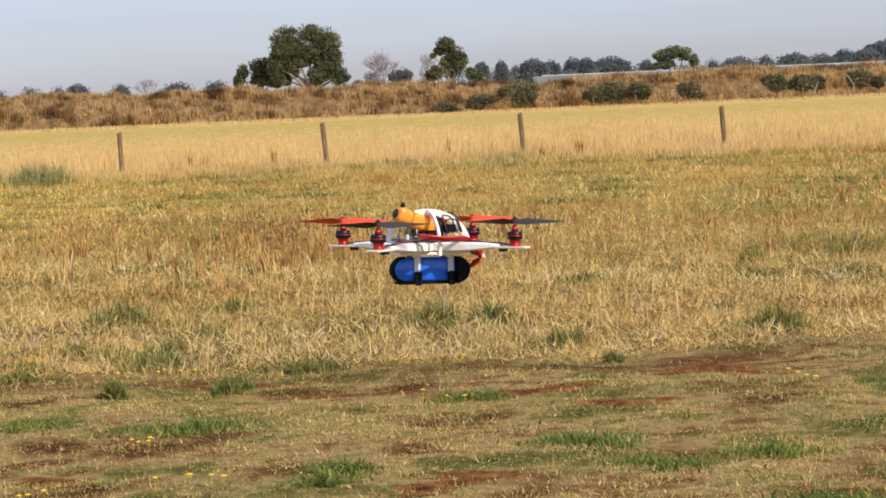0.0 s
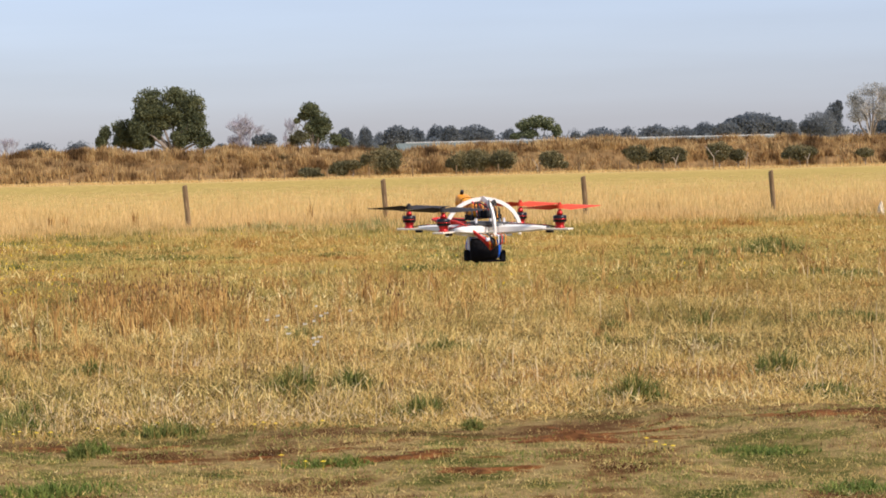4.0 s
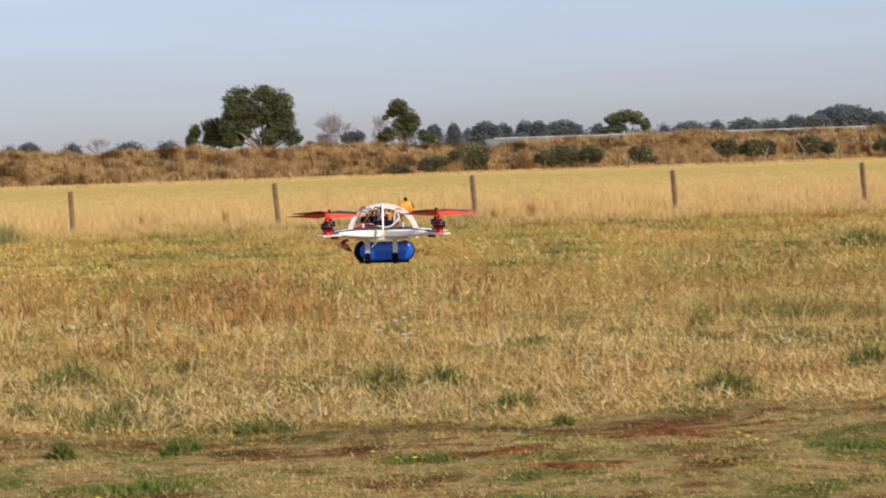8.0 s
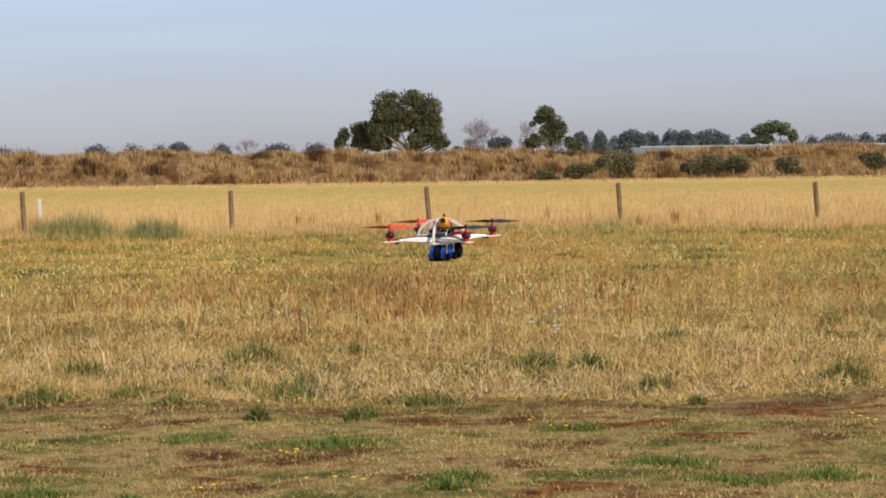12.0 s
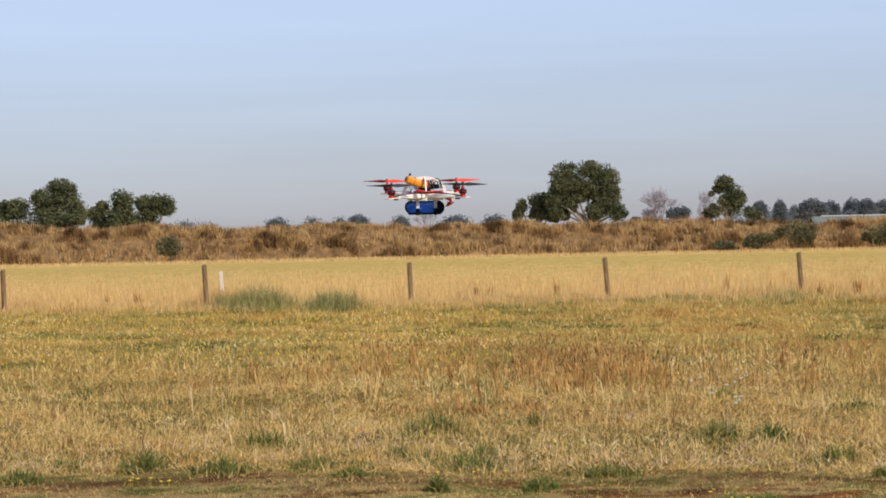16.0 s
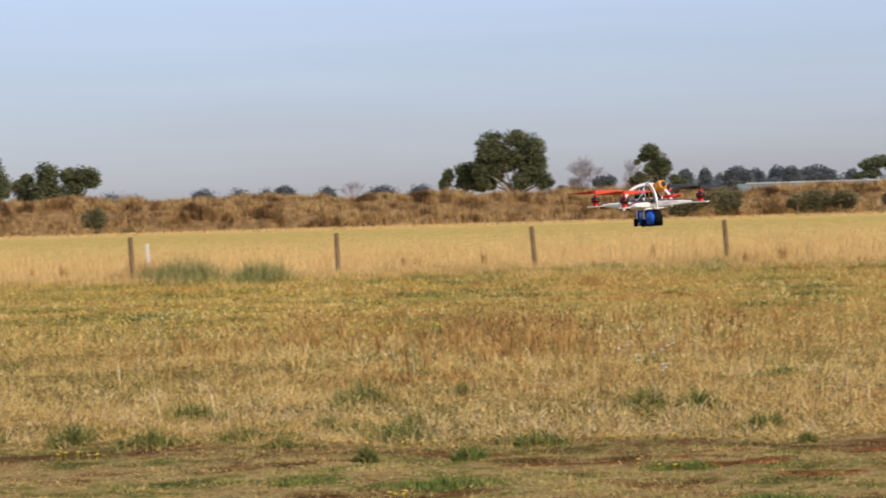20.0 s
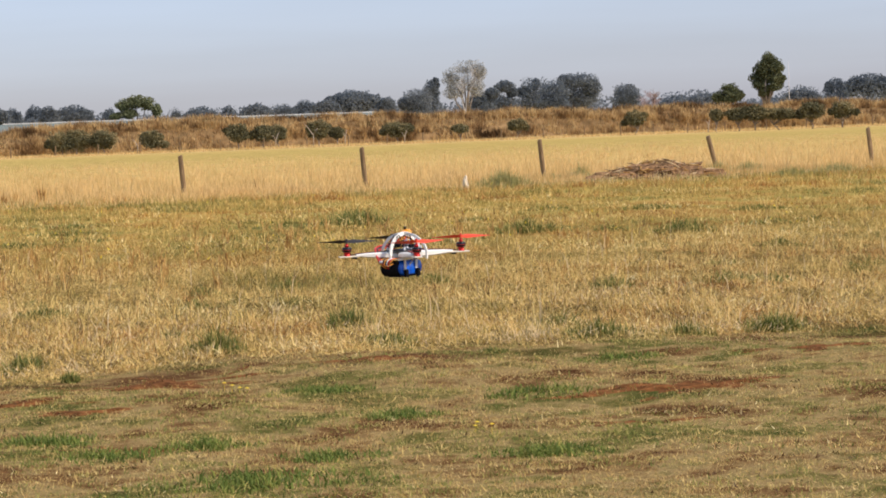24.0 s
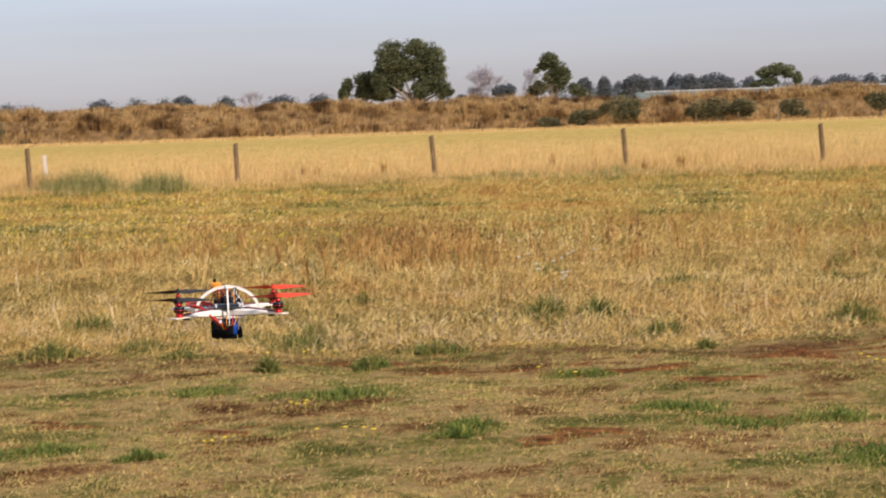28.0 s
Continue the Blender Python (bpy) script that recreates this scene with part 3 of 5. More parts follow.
    stuff("seed_stalks", blades("seed_stalks", x, y, rng.uniform(0.08, 0.24, len(x)), rng.uniform(0.004, 0.009, len(x)), MAT_STALK, 1.6, rng=rng), "thin pale seed stalks above the dry grass", "grass")
    x, y = band(rng, 420, 15.8, 30, power=0.9)
    stuff("tall_stalks", blades("tall_stalks", x, y, rng.uniform(0.18, 0.36, len(x)), rng.uniform(0.006, 0.011, len(x)), MAT_BLEACH, 0.9, rng=rng), "single tall bleached stalks in the meadow", "grass")
    x, y, g = clusters(rng, 1300, 5, 16, 44, 0.04)
    stuff("brown_seed_heads", blades("brown_seed_heads", x, y, rng.uniform(0.08, 0.24, len(x)), rng.uniform(0.004, 0.012, len(x)), MAT_SEED, 1.0, bend=False, rng=rng), "dark brown dead seed heads in the dry grass", "grass")
    # middle meadow
    x, y, g = clusters(rng, 11000, 11, 27, 46, 0.09)
    k = clumped(x, y, rng, 0.8, 0.75)
    x, y, g = x[k], y[k], g[k]
    stuff("meadow_grass", blades("meadow_grass", x, y, (0.04 + 0.13 * g ** 1.7) * rng.uniform(0.6, 1.2, len(x)), rng.uniform(0.010, 0.022, len(x)), MAT_MID, 2.6, bend=False, rng=rng), "yellow-green meadow grass drying out", "grass")
    x, y, g = clusters(rng, 5200, 6, 26, 50, 0.14)
    stuff("lodged_grass", blades("lodged_grass", x, y, rng.uniform(0.05, 0.16, len(x)), rng.uniform(0.010, 0.020, len(x)), MAT_LODGED, 3.0, z=ground_z(x, y) + rng.uniform(0.02, 0.12, len(x)), bend=False, rng=rng), "dry stalks lying tangled over the meadow grass", "grass")
    x, y, g = clusters(rng, 9000, 11, 45, 62, 0.14)
    stuff("meadow_grass", blades("meadow_grass", x, y, (0.05 + 0.18 * g ** 1.6) * rng.uniform(0.6, 1.2, len(x)), rng.uniform(0.014, 0.03, len(x)), MAT_MID, 1.3, bend=False, rng=rng), "yellow-green meadow grass near the fence", "grass")
    # tall straw on the fence line
    x, y, g = clusters(rng, 15000, 10, 58.5, 165, 0.22, power=2.6)
    y = y + 1.6 * np.sin(x * 0.35) + 1.2 * np.sin(x * 1.13 + 1)
    stuff("straw_grass", blades("straw_grass", x, y, (0.2 + 0.36 * g) * (1.08 + 0.22 * np.sin(x * 0.9 + 2 * np.sin(y * 0.4)) + 0.12 * np.sin(x * 2.6)) * rng.uniform(0.6, 1.15, len(x)) * np.interp(y, [56, 60, 64, 84, 165], [0.35, 0.7, 1.0, 0.7, 0.25]), rng.uniform(0.013, 0.028, len(x)), MAT_STRAW, 0.5, bend=False, rng=rng), "tall pale straw standing along the fence", "grass")
    x, y, g = clusters(rng, 1500, 12, 52.5, 60, 0.16, power=0.6)
    stuff("straw_grass", blades("straw_grass", x, y, (0.1 + 0.3 * g) * rng.uniform(0.6, 1.15, len(x)), rng.uniform(0.012, 0.024, len(x)), MAT_STRAW, 0.8, bend=False, rng=rng), "straggling tufts of straw before the fence", "grass")
    # open field to the bank
    x, y, g = clusters(rng, 5000, 8, 228, 264, 0.9, power=0.6)
    stuff("field_grass", blades("field_grass", x, y, (0.12 + 0.3 * g) * rng.uniform(0.6, 1.2, len(x)), rng.uniform(0.05, 0.1, len(x)), MAT_STRAW, 0.7, bend=False, rng=rng), "golden uncut grass at the foot of the bank", "grass")


def soil_patches():
    rng = random.Random(3)
    for sx, sy, a, b in SOIL:
        n, rings = 44, 7
        ring = [1 + 0.3 * math.sin(3 * k * 0.1428 + sx * 5) + 0.24 * math.sin(8 * k * 0.1428 + sy * 7) + rng.uniform(-0.22, 0.22) for k in range(n)]
        v = [(0, 0, 0)]
        for m in range(1, rings + 1):
            v += [(a * m / rings * r * math.cos(2 * math.pi * k / n), b * m / rings * r * math.sin(2 * math.pi * k / n), m / rings) for k, r in enumerate(ring)]
        f = [(0, 1 + k, 1 + (k + 1) % n) for k in range(n)]
        for m in range(rings - 1):
            f += [(1 + m * n + k, 1 + (m + 1) * n + k, 1 + (m + 1) * n + (k + 1) % n, 1 + m * n + (k + 1) % n) for k in range(n)]
        # crumbly crust that dips below the turf, so that its rim is broken up
        v = [(x, y, float(ground_z(sx + x, sy + y)) + 0.004 - 0.010 * e ** 2 + 0.013 * noise.noise((x * 4, y * 6, sx)) + 0.008 * noise.noise((x * 17, y * 21, sx))) for x, y, e in v]
        ob = part("soil_patch", mesh_of("soil_patch", v, f, MAT_REDSOIL, True), at=pose(sx, sy, 0))
        tagged(ob, "bare reddish-brown soil patch in the mown grass", "soil", "bare soil patches", kind="stuff")


# ---- plants by the way ----
def tuft(name, x, y, radius, height, n, material, label, category, group, seed, lean=0.9, width=0.008, flat=1.0, kind=""):
    rng = np.random.default_rng(seed)
    a = rng.uniform(0, 2 * math.pi, n)
    r = radius * rng.uniform(0, 1, n) ** 0.7 * (1 + 0.35 * np.sin(2 * a + seed) + 0.2 * np.sin(5 * a + seed * 2))
    px, py = r * np.cos(a), r * np.sin(a) * flat
    h = height * rng.uniform(0.4, 1.0, n) * np.clip(1.15 - 0.55 * r / radius, 0.3, 1.2)
    me = blades(name, px, py, h, np.full(n, width) * rng.uniform(0.7, 1.3, n), material, lean, z=np.zeros(n), rng=rng)
    ob = part(name, me, at=pose(x, y, float(ground_z(x, y))))
    return tagged(ob, label, category, group, kind)


EDGE_TUSSOCKS = [(-3.5, 15.6, 0.32, 0.2), (-2.87, 15.25, 0.28, 0.16), (-1.95, 15.0, 0.16, 0.12), (-1.29, 14.15, 0.1, 0.11), (-1.2, 15.75, 0.4, 0.24), (-0.67, 14.3, 0.17, 0.1), (-2.3, 15.6, 0.3, 0.14),
                 (1.42, 16.0, 0.25, 0.18), (-4.2, 14.8, 0.25, 0.12), (1.36, 16.0, 0.2, 0.14), (2.77, 15.85, 0.3, 0.2), (4.08, 15.95, 0.3, 0.18), (1.62, 14.95, 0.1, 0.08), (4.57, 14.9, 0.18, 0.07),
                 (5.6, 15.6, 0.3, 0.15), (7.04, 15.6, 0.4, 0.2), (-0.2, 15.3, 0.3, 0.16)]
MEADOW_TUSSOCKS = [(0.62, 17.6, 0.28, 0.2), (1.0, 17.5, 0.24, 0.2), (1.05, 17.4, 0.2, 0.18), (4.1, 17.4, 0.35, 0.26), (10.1, 31.4, 0.6, 0.42), (12.0, 29.8, 0.55, 0.36), (11.3, 25.0, 0.4, 0.26),
                   (9.0, 37.4, 0.7, 0.42), (8.75, 19.7, 0.6, 0.3), (-1.65, 18.4, 0.4, 0.22), (6.1, 23.0, 0.4, 0.2), (-2.9, 17.2, 0.4, 0.2), (2.0, 20.4, 0.3, 0.2)]
PATCHES = [(1.08, 11.6, 0.42, 0.06), (1.34, 10.95, 0.45, 0.05), (1.86, 11.2, 0.35, 0.06), (1.84, 9.8, 0.6, 0.06), (3.43, 10.2, 0.35, 0.05), (3.1, 12.0, 0.4, 0.05), (4.19, 12.7, 0.5, 0.05), (5.3, 14.2, 0.5, 0.05),
           (2.97, 13.4, 0.35, 0.05), (-0.73, 12.6, 0.45, 0.06), (0.0, 11.1, 0.2, 0.06), (-0.65, 14.6, 0.18, 0.09), (0.69, 13.55, 0.35, 0.05), (-2.12, 10.9, 0.35, 0.05), (-1.6, 10.5, 0.14, 0.06), (-0.05, 10.9, 0.2, 0.06), (-1.55, 13.2, 0.4, 0.05), (2.4, 10.6, 0.4, 0.05)]


def near_plants():
    for i, (x, y) in enumerate([(-11.0, 60.2), (-10.7, 59.6), (-11.4, 60.0)]):
        tuft("straw_clump", x, y, 0.45, 0.7, 160, MAT_STRAW, "clump of tall pale straw by the fence", "dead grass", "straw clumps", 700 + i, 0.5, 0.02, kind="stuff")
    for i, (x, y, r, h) in enumerate(EDGE_TUSSOCKS + MEADOW_TUSSOCKS):
        tuft("grass_tussock", x, y, r * (0.6 + 0.3 * math.sin(i * 1.9) ** 2), h * (1.05 + 0.3 * math.sin(i * 2.7)) * (1.0 if y < 18.5 else 0.65), int(220 + 700 * r), MAT_TUSSOCK, "green grass tussock standing in dry grass", "grass tussock", "green tussocks", 100 + i, 1.7, 0.006 + 0.0003 * y, kind="stuff")
    for i, (x, y, r, h) in enumerate(PATCHES):
        tuft("weed_patch", x, y, r * 0.85, h * 1.5, int(300 + 1000 * r), MAT_COUCH, "low spreading patch of green couch grass", "weed", "green weed patches", 200 + i, 2.6, 0.009, 0.7, "stuff")
    # bleached stalks and white flower heads
    tuft("dead_stalks", 0.72, 17.75, 0.12, 0.3, 6, MAT_BLEACH, "bleached upright dead stalks in dry grass", "dead stalks", "", 301, 0.5, 0.011, kind="stuff")
    tuft("dead_stalks", 2.15, 17.9, 0.05, 0.28, 3, MAT_BLEACH, "bleached dead stalks leaning in dry grass", "dead stalks", "", 302, 0.8, 0.010, kind="stuff")
    for i, (x, y) in enumerate([(-1.2, 15.55), (0.9, 16.6), (2.6, 15.7), (-2.7, 16.0), (4.9, 15.5), (1.7, 15.6), (3.3, 16.2), (-3.9, 15.9), (-0.5, 15.9), (0.35, 16.0), (2.1, 16.1), (6.2, 15.8), (-1.75, 15.75)]):
        tuft("dead_thatch", x, y, 0.22, 0.14, 60, MAT_BLEACH, "flattened heap of bleached dry stalks", "dead grass", "bleached thatch", 320 + i, 3.0, 0.006, kind="stuff")
    rng = random.Random(8)
    for i in range(34):
        y = 15.5 + 5.5 * rng.random() ** 1.6
        x = y * math.tan(radians(rng.uniform(-16, 26)))
        tuft("dead_thatch", x, y, rng.uniform(0.15, 0.32), rng.uniform(0.1, 0.2), rng.randint(50, 110), MAT_BLEACH, "flattened heap of bleached dry stalks", "dead grass", "bleached thatch", 360 + i, 2.6, 0.0055, kind="stuff")
    for i in range(30):
        y = 15.3 + 9 * rng.random() ** 1.4
        x = y * math.tan(radians(rng.uniform(-17, 27)))
        tuft("grass_tussock", x, y, rng.uniform(0.12, 0.28), rng.uniform(0.1, 0.2), rng.randint(120, 260), MAT_TUSSOCK, "small grass tussock, half green and half straw", "grass tussock", "green tussocks", 600 + i, 1.3, 0.004 + 0.0002 * y, kind="stuff")
    for i, (x, y, n, h) in enumerate([(0.86, 20.9, 4, 0.24), (1.12, 22.6, 4, 0.26), (0.62, 21.9, 3, 0.2), (0.95, 19.9, 3, 0.2)]):
        umbel = new("white_umbel", None)
        umbel.matrix_basis = pose(x, y, 0)
        tagged(umbel, "white-flowered umbel weed among dry grass", "wild flower", "white umbels")
        for _ in range(n):
            px, py, hh = rng.uniform(-0.25, 0.25), rng.uniform(-0.5, 0.5), h * rng.uniform(0.5, 1.1)
            v, f = tube_arrays([(px * 0.7, py * 0.7, 0), (px, py, hh)], [0.0025, 0.002], 4)
            part("stem", mesh_of("stem", v, f, MAT_SHRUBGREEN), parent=umbel)
            v = []
            for _ in range(8):
                a, b = rng.uniform(-0.018, 0.018), rng.uniform(-0.018, 0.018)
                v += [(px + a - 0.006, py + b, hh - 0.006), (px + a + 0.007, py + b - 0.004, hh + 0.002), (px + a, py + b + 0.006, hh + 0.013)]
            part("flower_head", mesh_of("flower_head", v, [(3 * k, 3 * k + 1, 3 * k + 2) for k in range(8)], MAT_WHITEFL), parent=umbel)
    # yellow flat-weed flowers
    for i, (x, y, n, r) in enumerate([(-0.36, 15.45, 9, 0.3), (-0.62, 10.95, 4, 0.14), (-0.95, 12.1, 4, 0.15), (-3.3, 14.7, 7, 0.16), (-4.6, 14.8, 4, 0.2), (0.3, 13.4, 3, 0.3), (2.5, 13.6, 4, 0.3), (-1.0, 15.3, 5, 0.35), (0.35, 15.35, 5, 0.25), (3.3, 11.1, 3, 0.3), (-1.35, 10.8, 3, 0.12)]):
        v, f = [], []
        for _ in range(n):
            px, py, h, s = rng.gauss(0, r * 0.6), rng.gauss(0, r * 0.35), rng.uniform(0.03, 0.06), rng.uniform(0.011, 0.018)
            b = len(v)
            v += [(px, py, h + 0.006)] + [(px + s * math.cos(k * 1.047), py + s * math.sin(k * 1.047), h) for k in range(6)] + [(px - 0.0012, py, 0), (px + 0.0012, py, 0)]
            f += [(b, b + 1 + k, b + 1 + (k + 1) % 6) for k in range(6)] + [(b + 7, b + 8, b)]
        ob = part("yellow_flowers", mesh_of("yellow_flowers", v, f, MAT_YELLOW), at=pose(x, y, float(ground_z(x, y))))
        tagged(ob, "small yellow flat-weed flowers in short grass", "wild flower", "yellow flowers", kind="stuff")
    # rusty dock in the meadow
    g = np.random.default_rng(21)
    cx = np.concatenate([g.normal(-0.6, 0.65, 120), g.normal(-2.9, 1.0, 50), g.normal(2.5, 1.6, 60), g.normal(7.5, 1.5, 40)])
    cy = np.concatenate([g.normal(26, 2.2, 120), g.normal(27, 2.0, 50), g.normal(29, 2.2, 60), g.normal(33, 3, 40)])
    x, y = np.repeat(cx, 9) + g.normal(0, 0.03, 2430), np.repeat(cy, 9) + g.normal(0, 0.03, 2430)
    stuff("dock_stems", blades("dock_stems", x, y, g.uniform(0.1, 0.36, 2430), g.uniform(0.008, 0.017, 2430), MAT_RUST, 0.9, rng=g), "rusty brown dock seed stems in the meadow", "weeds")
    spots = [(g.normal(-0.6, 0.6), g.normal(26, 1.3)) for _ in range(34)] + [(g.normal(-3.1, 0.8), g.normal(27, 1.5)) for _ in range(10)] + [(g.normal(2.6, 1.5), g.normal(24, 2)) for _ in range(12)] + [(g.normal(7.5, 1.6), g.normal(31, 3)) for _ in range(8)]
    for i, (x, y) in enumerate(spots):
        tuft("dry_dock", x, y, 0.1, g.uniform(0.25, 0.48), 22, MAT_RUST, "rusty dead dock plant standing in the meadow", "weed", "meadow docks", 800 + i, 0.55, 0.015, kind="stuff")
    # dark seed heads on the docks
    hx = np.concatenate([np.repeat([p[0] for p in spots], 9), np.repeat(cx[:120], 3)])
    hy = np.concatenate([np.repeat([p[1] for p in spots], 9), np.repeat(cy[:120], 3)])
    n = len(hx)
    hx, hy = hx + g.normal(0, 0.07, n), hy + g.normal(0, 0.07, n)
    stuff("dock_heads", blades("dock_heads", hx, hy, g.uniform(0.03, 0.07, n), g.uniform(0.012, 0.024, n), MAT_SEED, 0.5, z=g.uniform(0.2, 0.4, n), bend=False, rng=g), "dark brown seed heads on the dead docks", "weeds")
    # yellow flecks of flowering weed over the meadow
    n = 2500
    x, y = band(g, 700, 27, 56)
    west = band(g, 1800, 28, 54, -20, -3)
    x, y = np.concatenate([x, west[0]]), np.concatenate([y, west[1]])
    stuff("yellow_flecks", blades("yellow_flecks", x, y, g.uniform(0.02, 0.05, n), g.uniform(0.012, 0.028, n), MAT_YELLOW, 1.4, bend=False, rng=g, z=ground_z(x, y) + g.uniform(0.1, 0.2, n)), "scattered small yellow weed flowers in the meadow", "wild flowers")


# ---- fence ----
FENCE_D, FENCE_AZ = 60.0, radians(-4.5)
SPANS = [-11.98, -6.59, -1.15, 4.1, 9.25, 14.62, 19.81, 25.23, 30.79]  # posts along the line


def fence_point(i):
    """Place of post i along the straight fence."""
    k = i + 3
    along = SPANS[k] if 0 <= k < len(SPANS) else SPANS[0] + 5.27 * k if k < 0 else SPANS[-1] + 5.27 * (k - len(SPANS) + 1)
    c, s = math.cos(FENCE_AZ), math.sin(FENCE_AZ)
    return FENCE_D * s + along * c, FENCE_D * c - along * s


def post_mesh(r, h, seed):
    rng = random.Random(seed)
    bm = lathe([(r * 1.02, -0.3), (r * 1.0, 0.2), (r * 0.98, h * 0.5), (r * 0.96, h - 0.05), (r * 0.9, h - 0.012), (r * 0.7, h)], 12)
    for v in bm.verts:
        a = math.atan2(v.co.y, v.co.x)
        k = 1 + 0.07 * math.sin(3 * a + seed) + rng.uniform(-0.04, 0.04)
        v.co.x *= k
        v.co.y *= k
        if v.co.z > h - 0.06:
            v.co.z += 0.25 * v.co.x + rng.uniform(-0.006, 0.006)
    return bm


def build_fences():
    fence = tagged(new("paddock_fence"), "row of weathered timber posts along the paddock", "fence")
    lean = {-3: -1, -2: -2.5, -1: -2, 0: -4.5, 1: -4, 2: -4, 3: -3.5, 4: -6, 5: -15, 6: -6}
    for i in range(-5, 9):
        x, y = fence_point(i)
        h = 1.14 + 0.03 * math.sin(i * 2.1)
        part("post", post_mesh(0.068, h, i + 40), MAT_POST, fence, at=pose(x, y, 0, 2 * math.sin(i * 1.7), lean.get(i, -2), 0))
    far = tagged(new("boundary_fence"), "far row of thin pale fence posts below the bank", "fence")
    me = None
    for k in range(46):
        x = -80 + k * 4.6
        ob = part("post", post_mesh(0.07, 1.15, 7), MAT_POST, far, at=pose(x, 246 + 1.5 * math.sin(k), 0, 0, 3 * math.sin(k * 2.3), 0)) if me is None else part("post", me, None, far, at=pose(x, 246 + 1.5 * math.sin(k), 0, 0, 3 * math.sin(k * 2.3), 0))
        me = ob.data
    wp = part("marker_post", box(-0.05, 0.05, -0.03, 0.03, -0.2, 0.95, 0.015), MAT_WHITEPOST, at=pose(-11.2, 61.3, 0, 0, -3, 8))
    tagged(wp, "short white painted marker post by the fence", "post")


def pile(x, y, w, d, h, n, seed):
    """Heap of dead branches, bark and clippings, low at its ends."""
    rng = random.Random(seed)
    heap = tagged(new("branch_pile"), "heap of dead branches and clippings by the fence", "brush pile")
    heap.matrix_basis = pose(x, y, 0)
    core = bmesh.new()
    bmesh.ops.create_icosphere(core, subdivisions=4, radius=1)
    for v in core.verts:
        k = 1 + 0.45 * noise.noise(v.co * 2.6) + 0.22 * noise.noise(v.co * 7.0)
        v.co = Vector((v.co.x * w * 0.48 * k, v.co.y * d * 0.42 * k, max(-0.05, v.co.z * h * 0.72 * k * (1 + 0.25 * v.co.x))))
    part("mulch", core, plain("brown_mulch", (0.23, 0.135, 0.068), 0.95, 0, 0.6, 9), heap)
    for k in range(n):
        a, r = rng.uniform(0, 6.28), rng.random() ** 0.5 * 1.12
        px, py = math.cos(a) * r * w * 0.5, math.sin(a) * r * d * 0.5
        pz = max(0.03, h * 0.86 * (1 - r * r) + rng.uniform(-0.03, 0.05))
        l, b, e = rng.uniform(0.12, 0.5) * (1.5 if k % 9 == 0 else 1), rng.uniform(0, 6.28), rng.uniform(-0.3, 0.4)
        dx, dy, dz = math.cos(b) * l * 0.5, math.sin(b) * l * 0.5, e * l * 0.5
        t = rng.uniform(0.008, 0.024)
        v, f = tube_arrays([(px - dx, py - dy, max(0.02, pz - dz)), (px + 0.03, py, pz + 0.03), (px + dx, py + dy, max(0.03, pz + dz))], [t, t * 0.9, t * 0.4], 4)
        part("branch", mesh_of("branch", v, f, MAT_BLEACH if k % 6 == 0 else MAT_RUST if k % 6 in (1, 3) else MAT_STICK), parent=heap)


SOFT_GREEN = [(10.9, 36.6, 0.6), (13.2, 39.8, 0.6), (14.4, 37.6, 0.55), (15.7, 35.8, 0.45), (13.5, 30.2, 0.4), (14.5, 30.9, 0.35), (8.2, 29.5, 0.35), (11.3, 31.0, 0.3),
              (4.1, 35.1, 0.5), (7.4, 53.0, 0.8), (7.1, 34.9, 0.9), (2.2, 40.9, 0.5), (4.3, 39.1, 0.5), (3.0, 33.9, 0.45), (5.2, 52.9, 0.6), (-9.2, 40.1, 0.7), (4.7, 41.5, 0.7), (-0.7, 41.6, 0.5), (-3.3, 37.4, 0.6), (-4.9, 33.9, 0.5)]


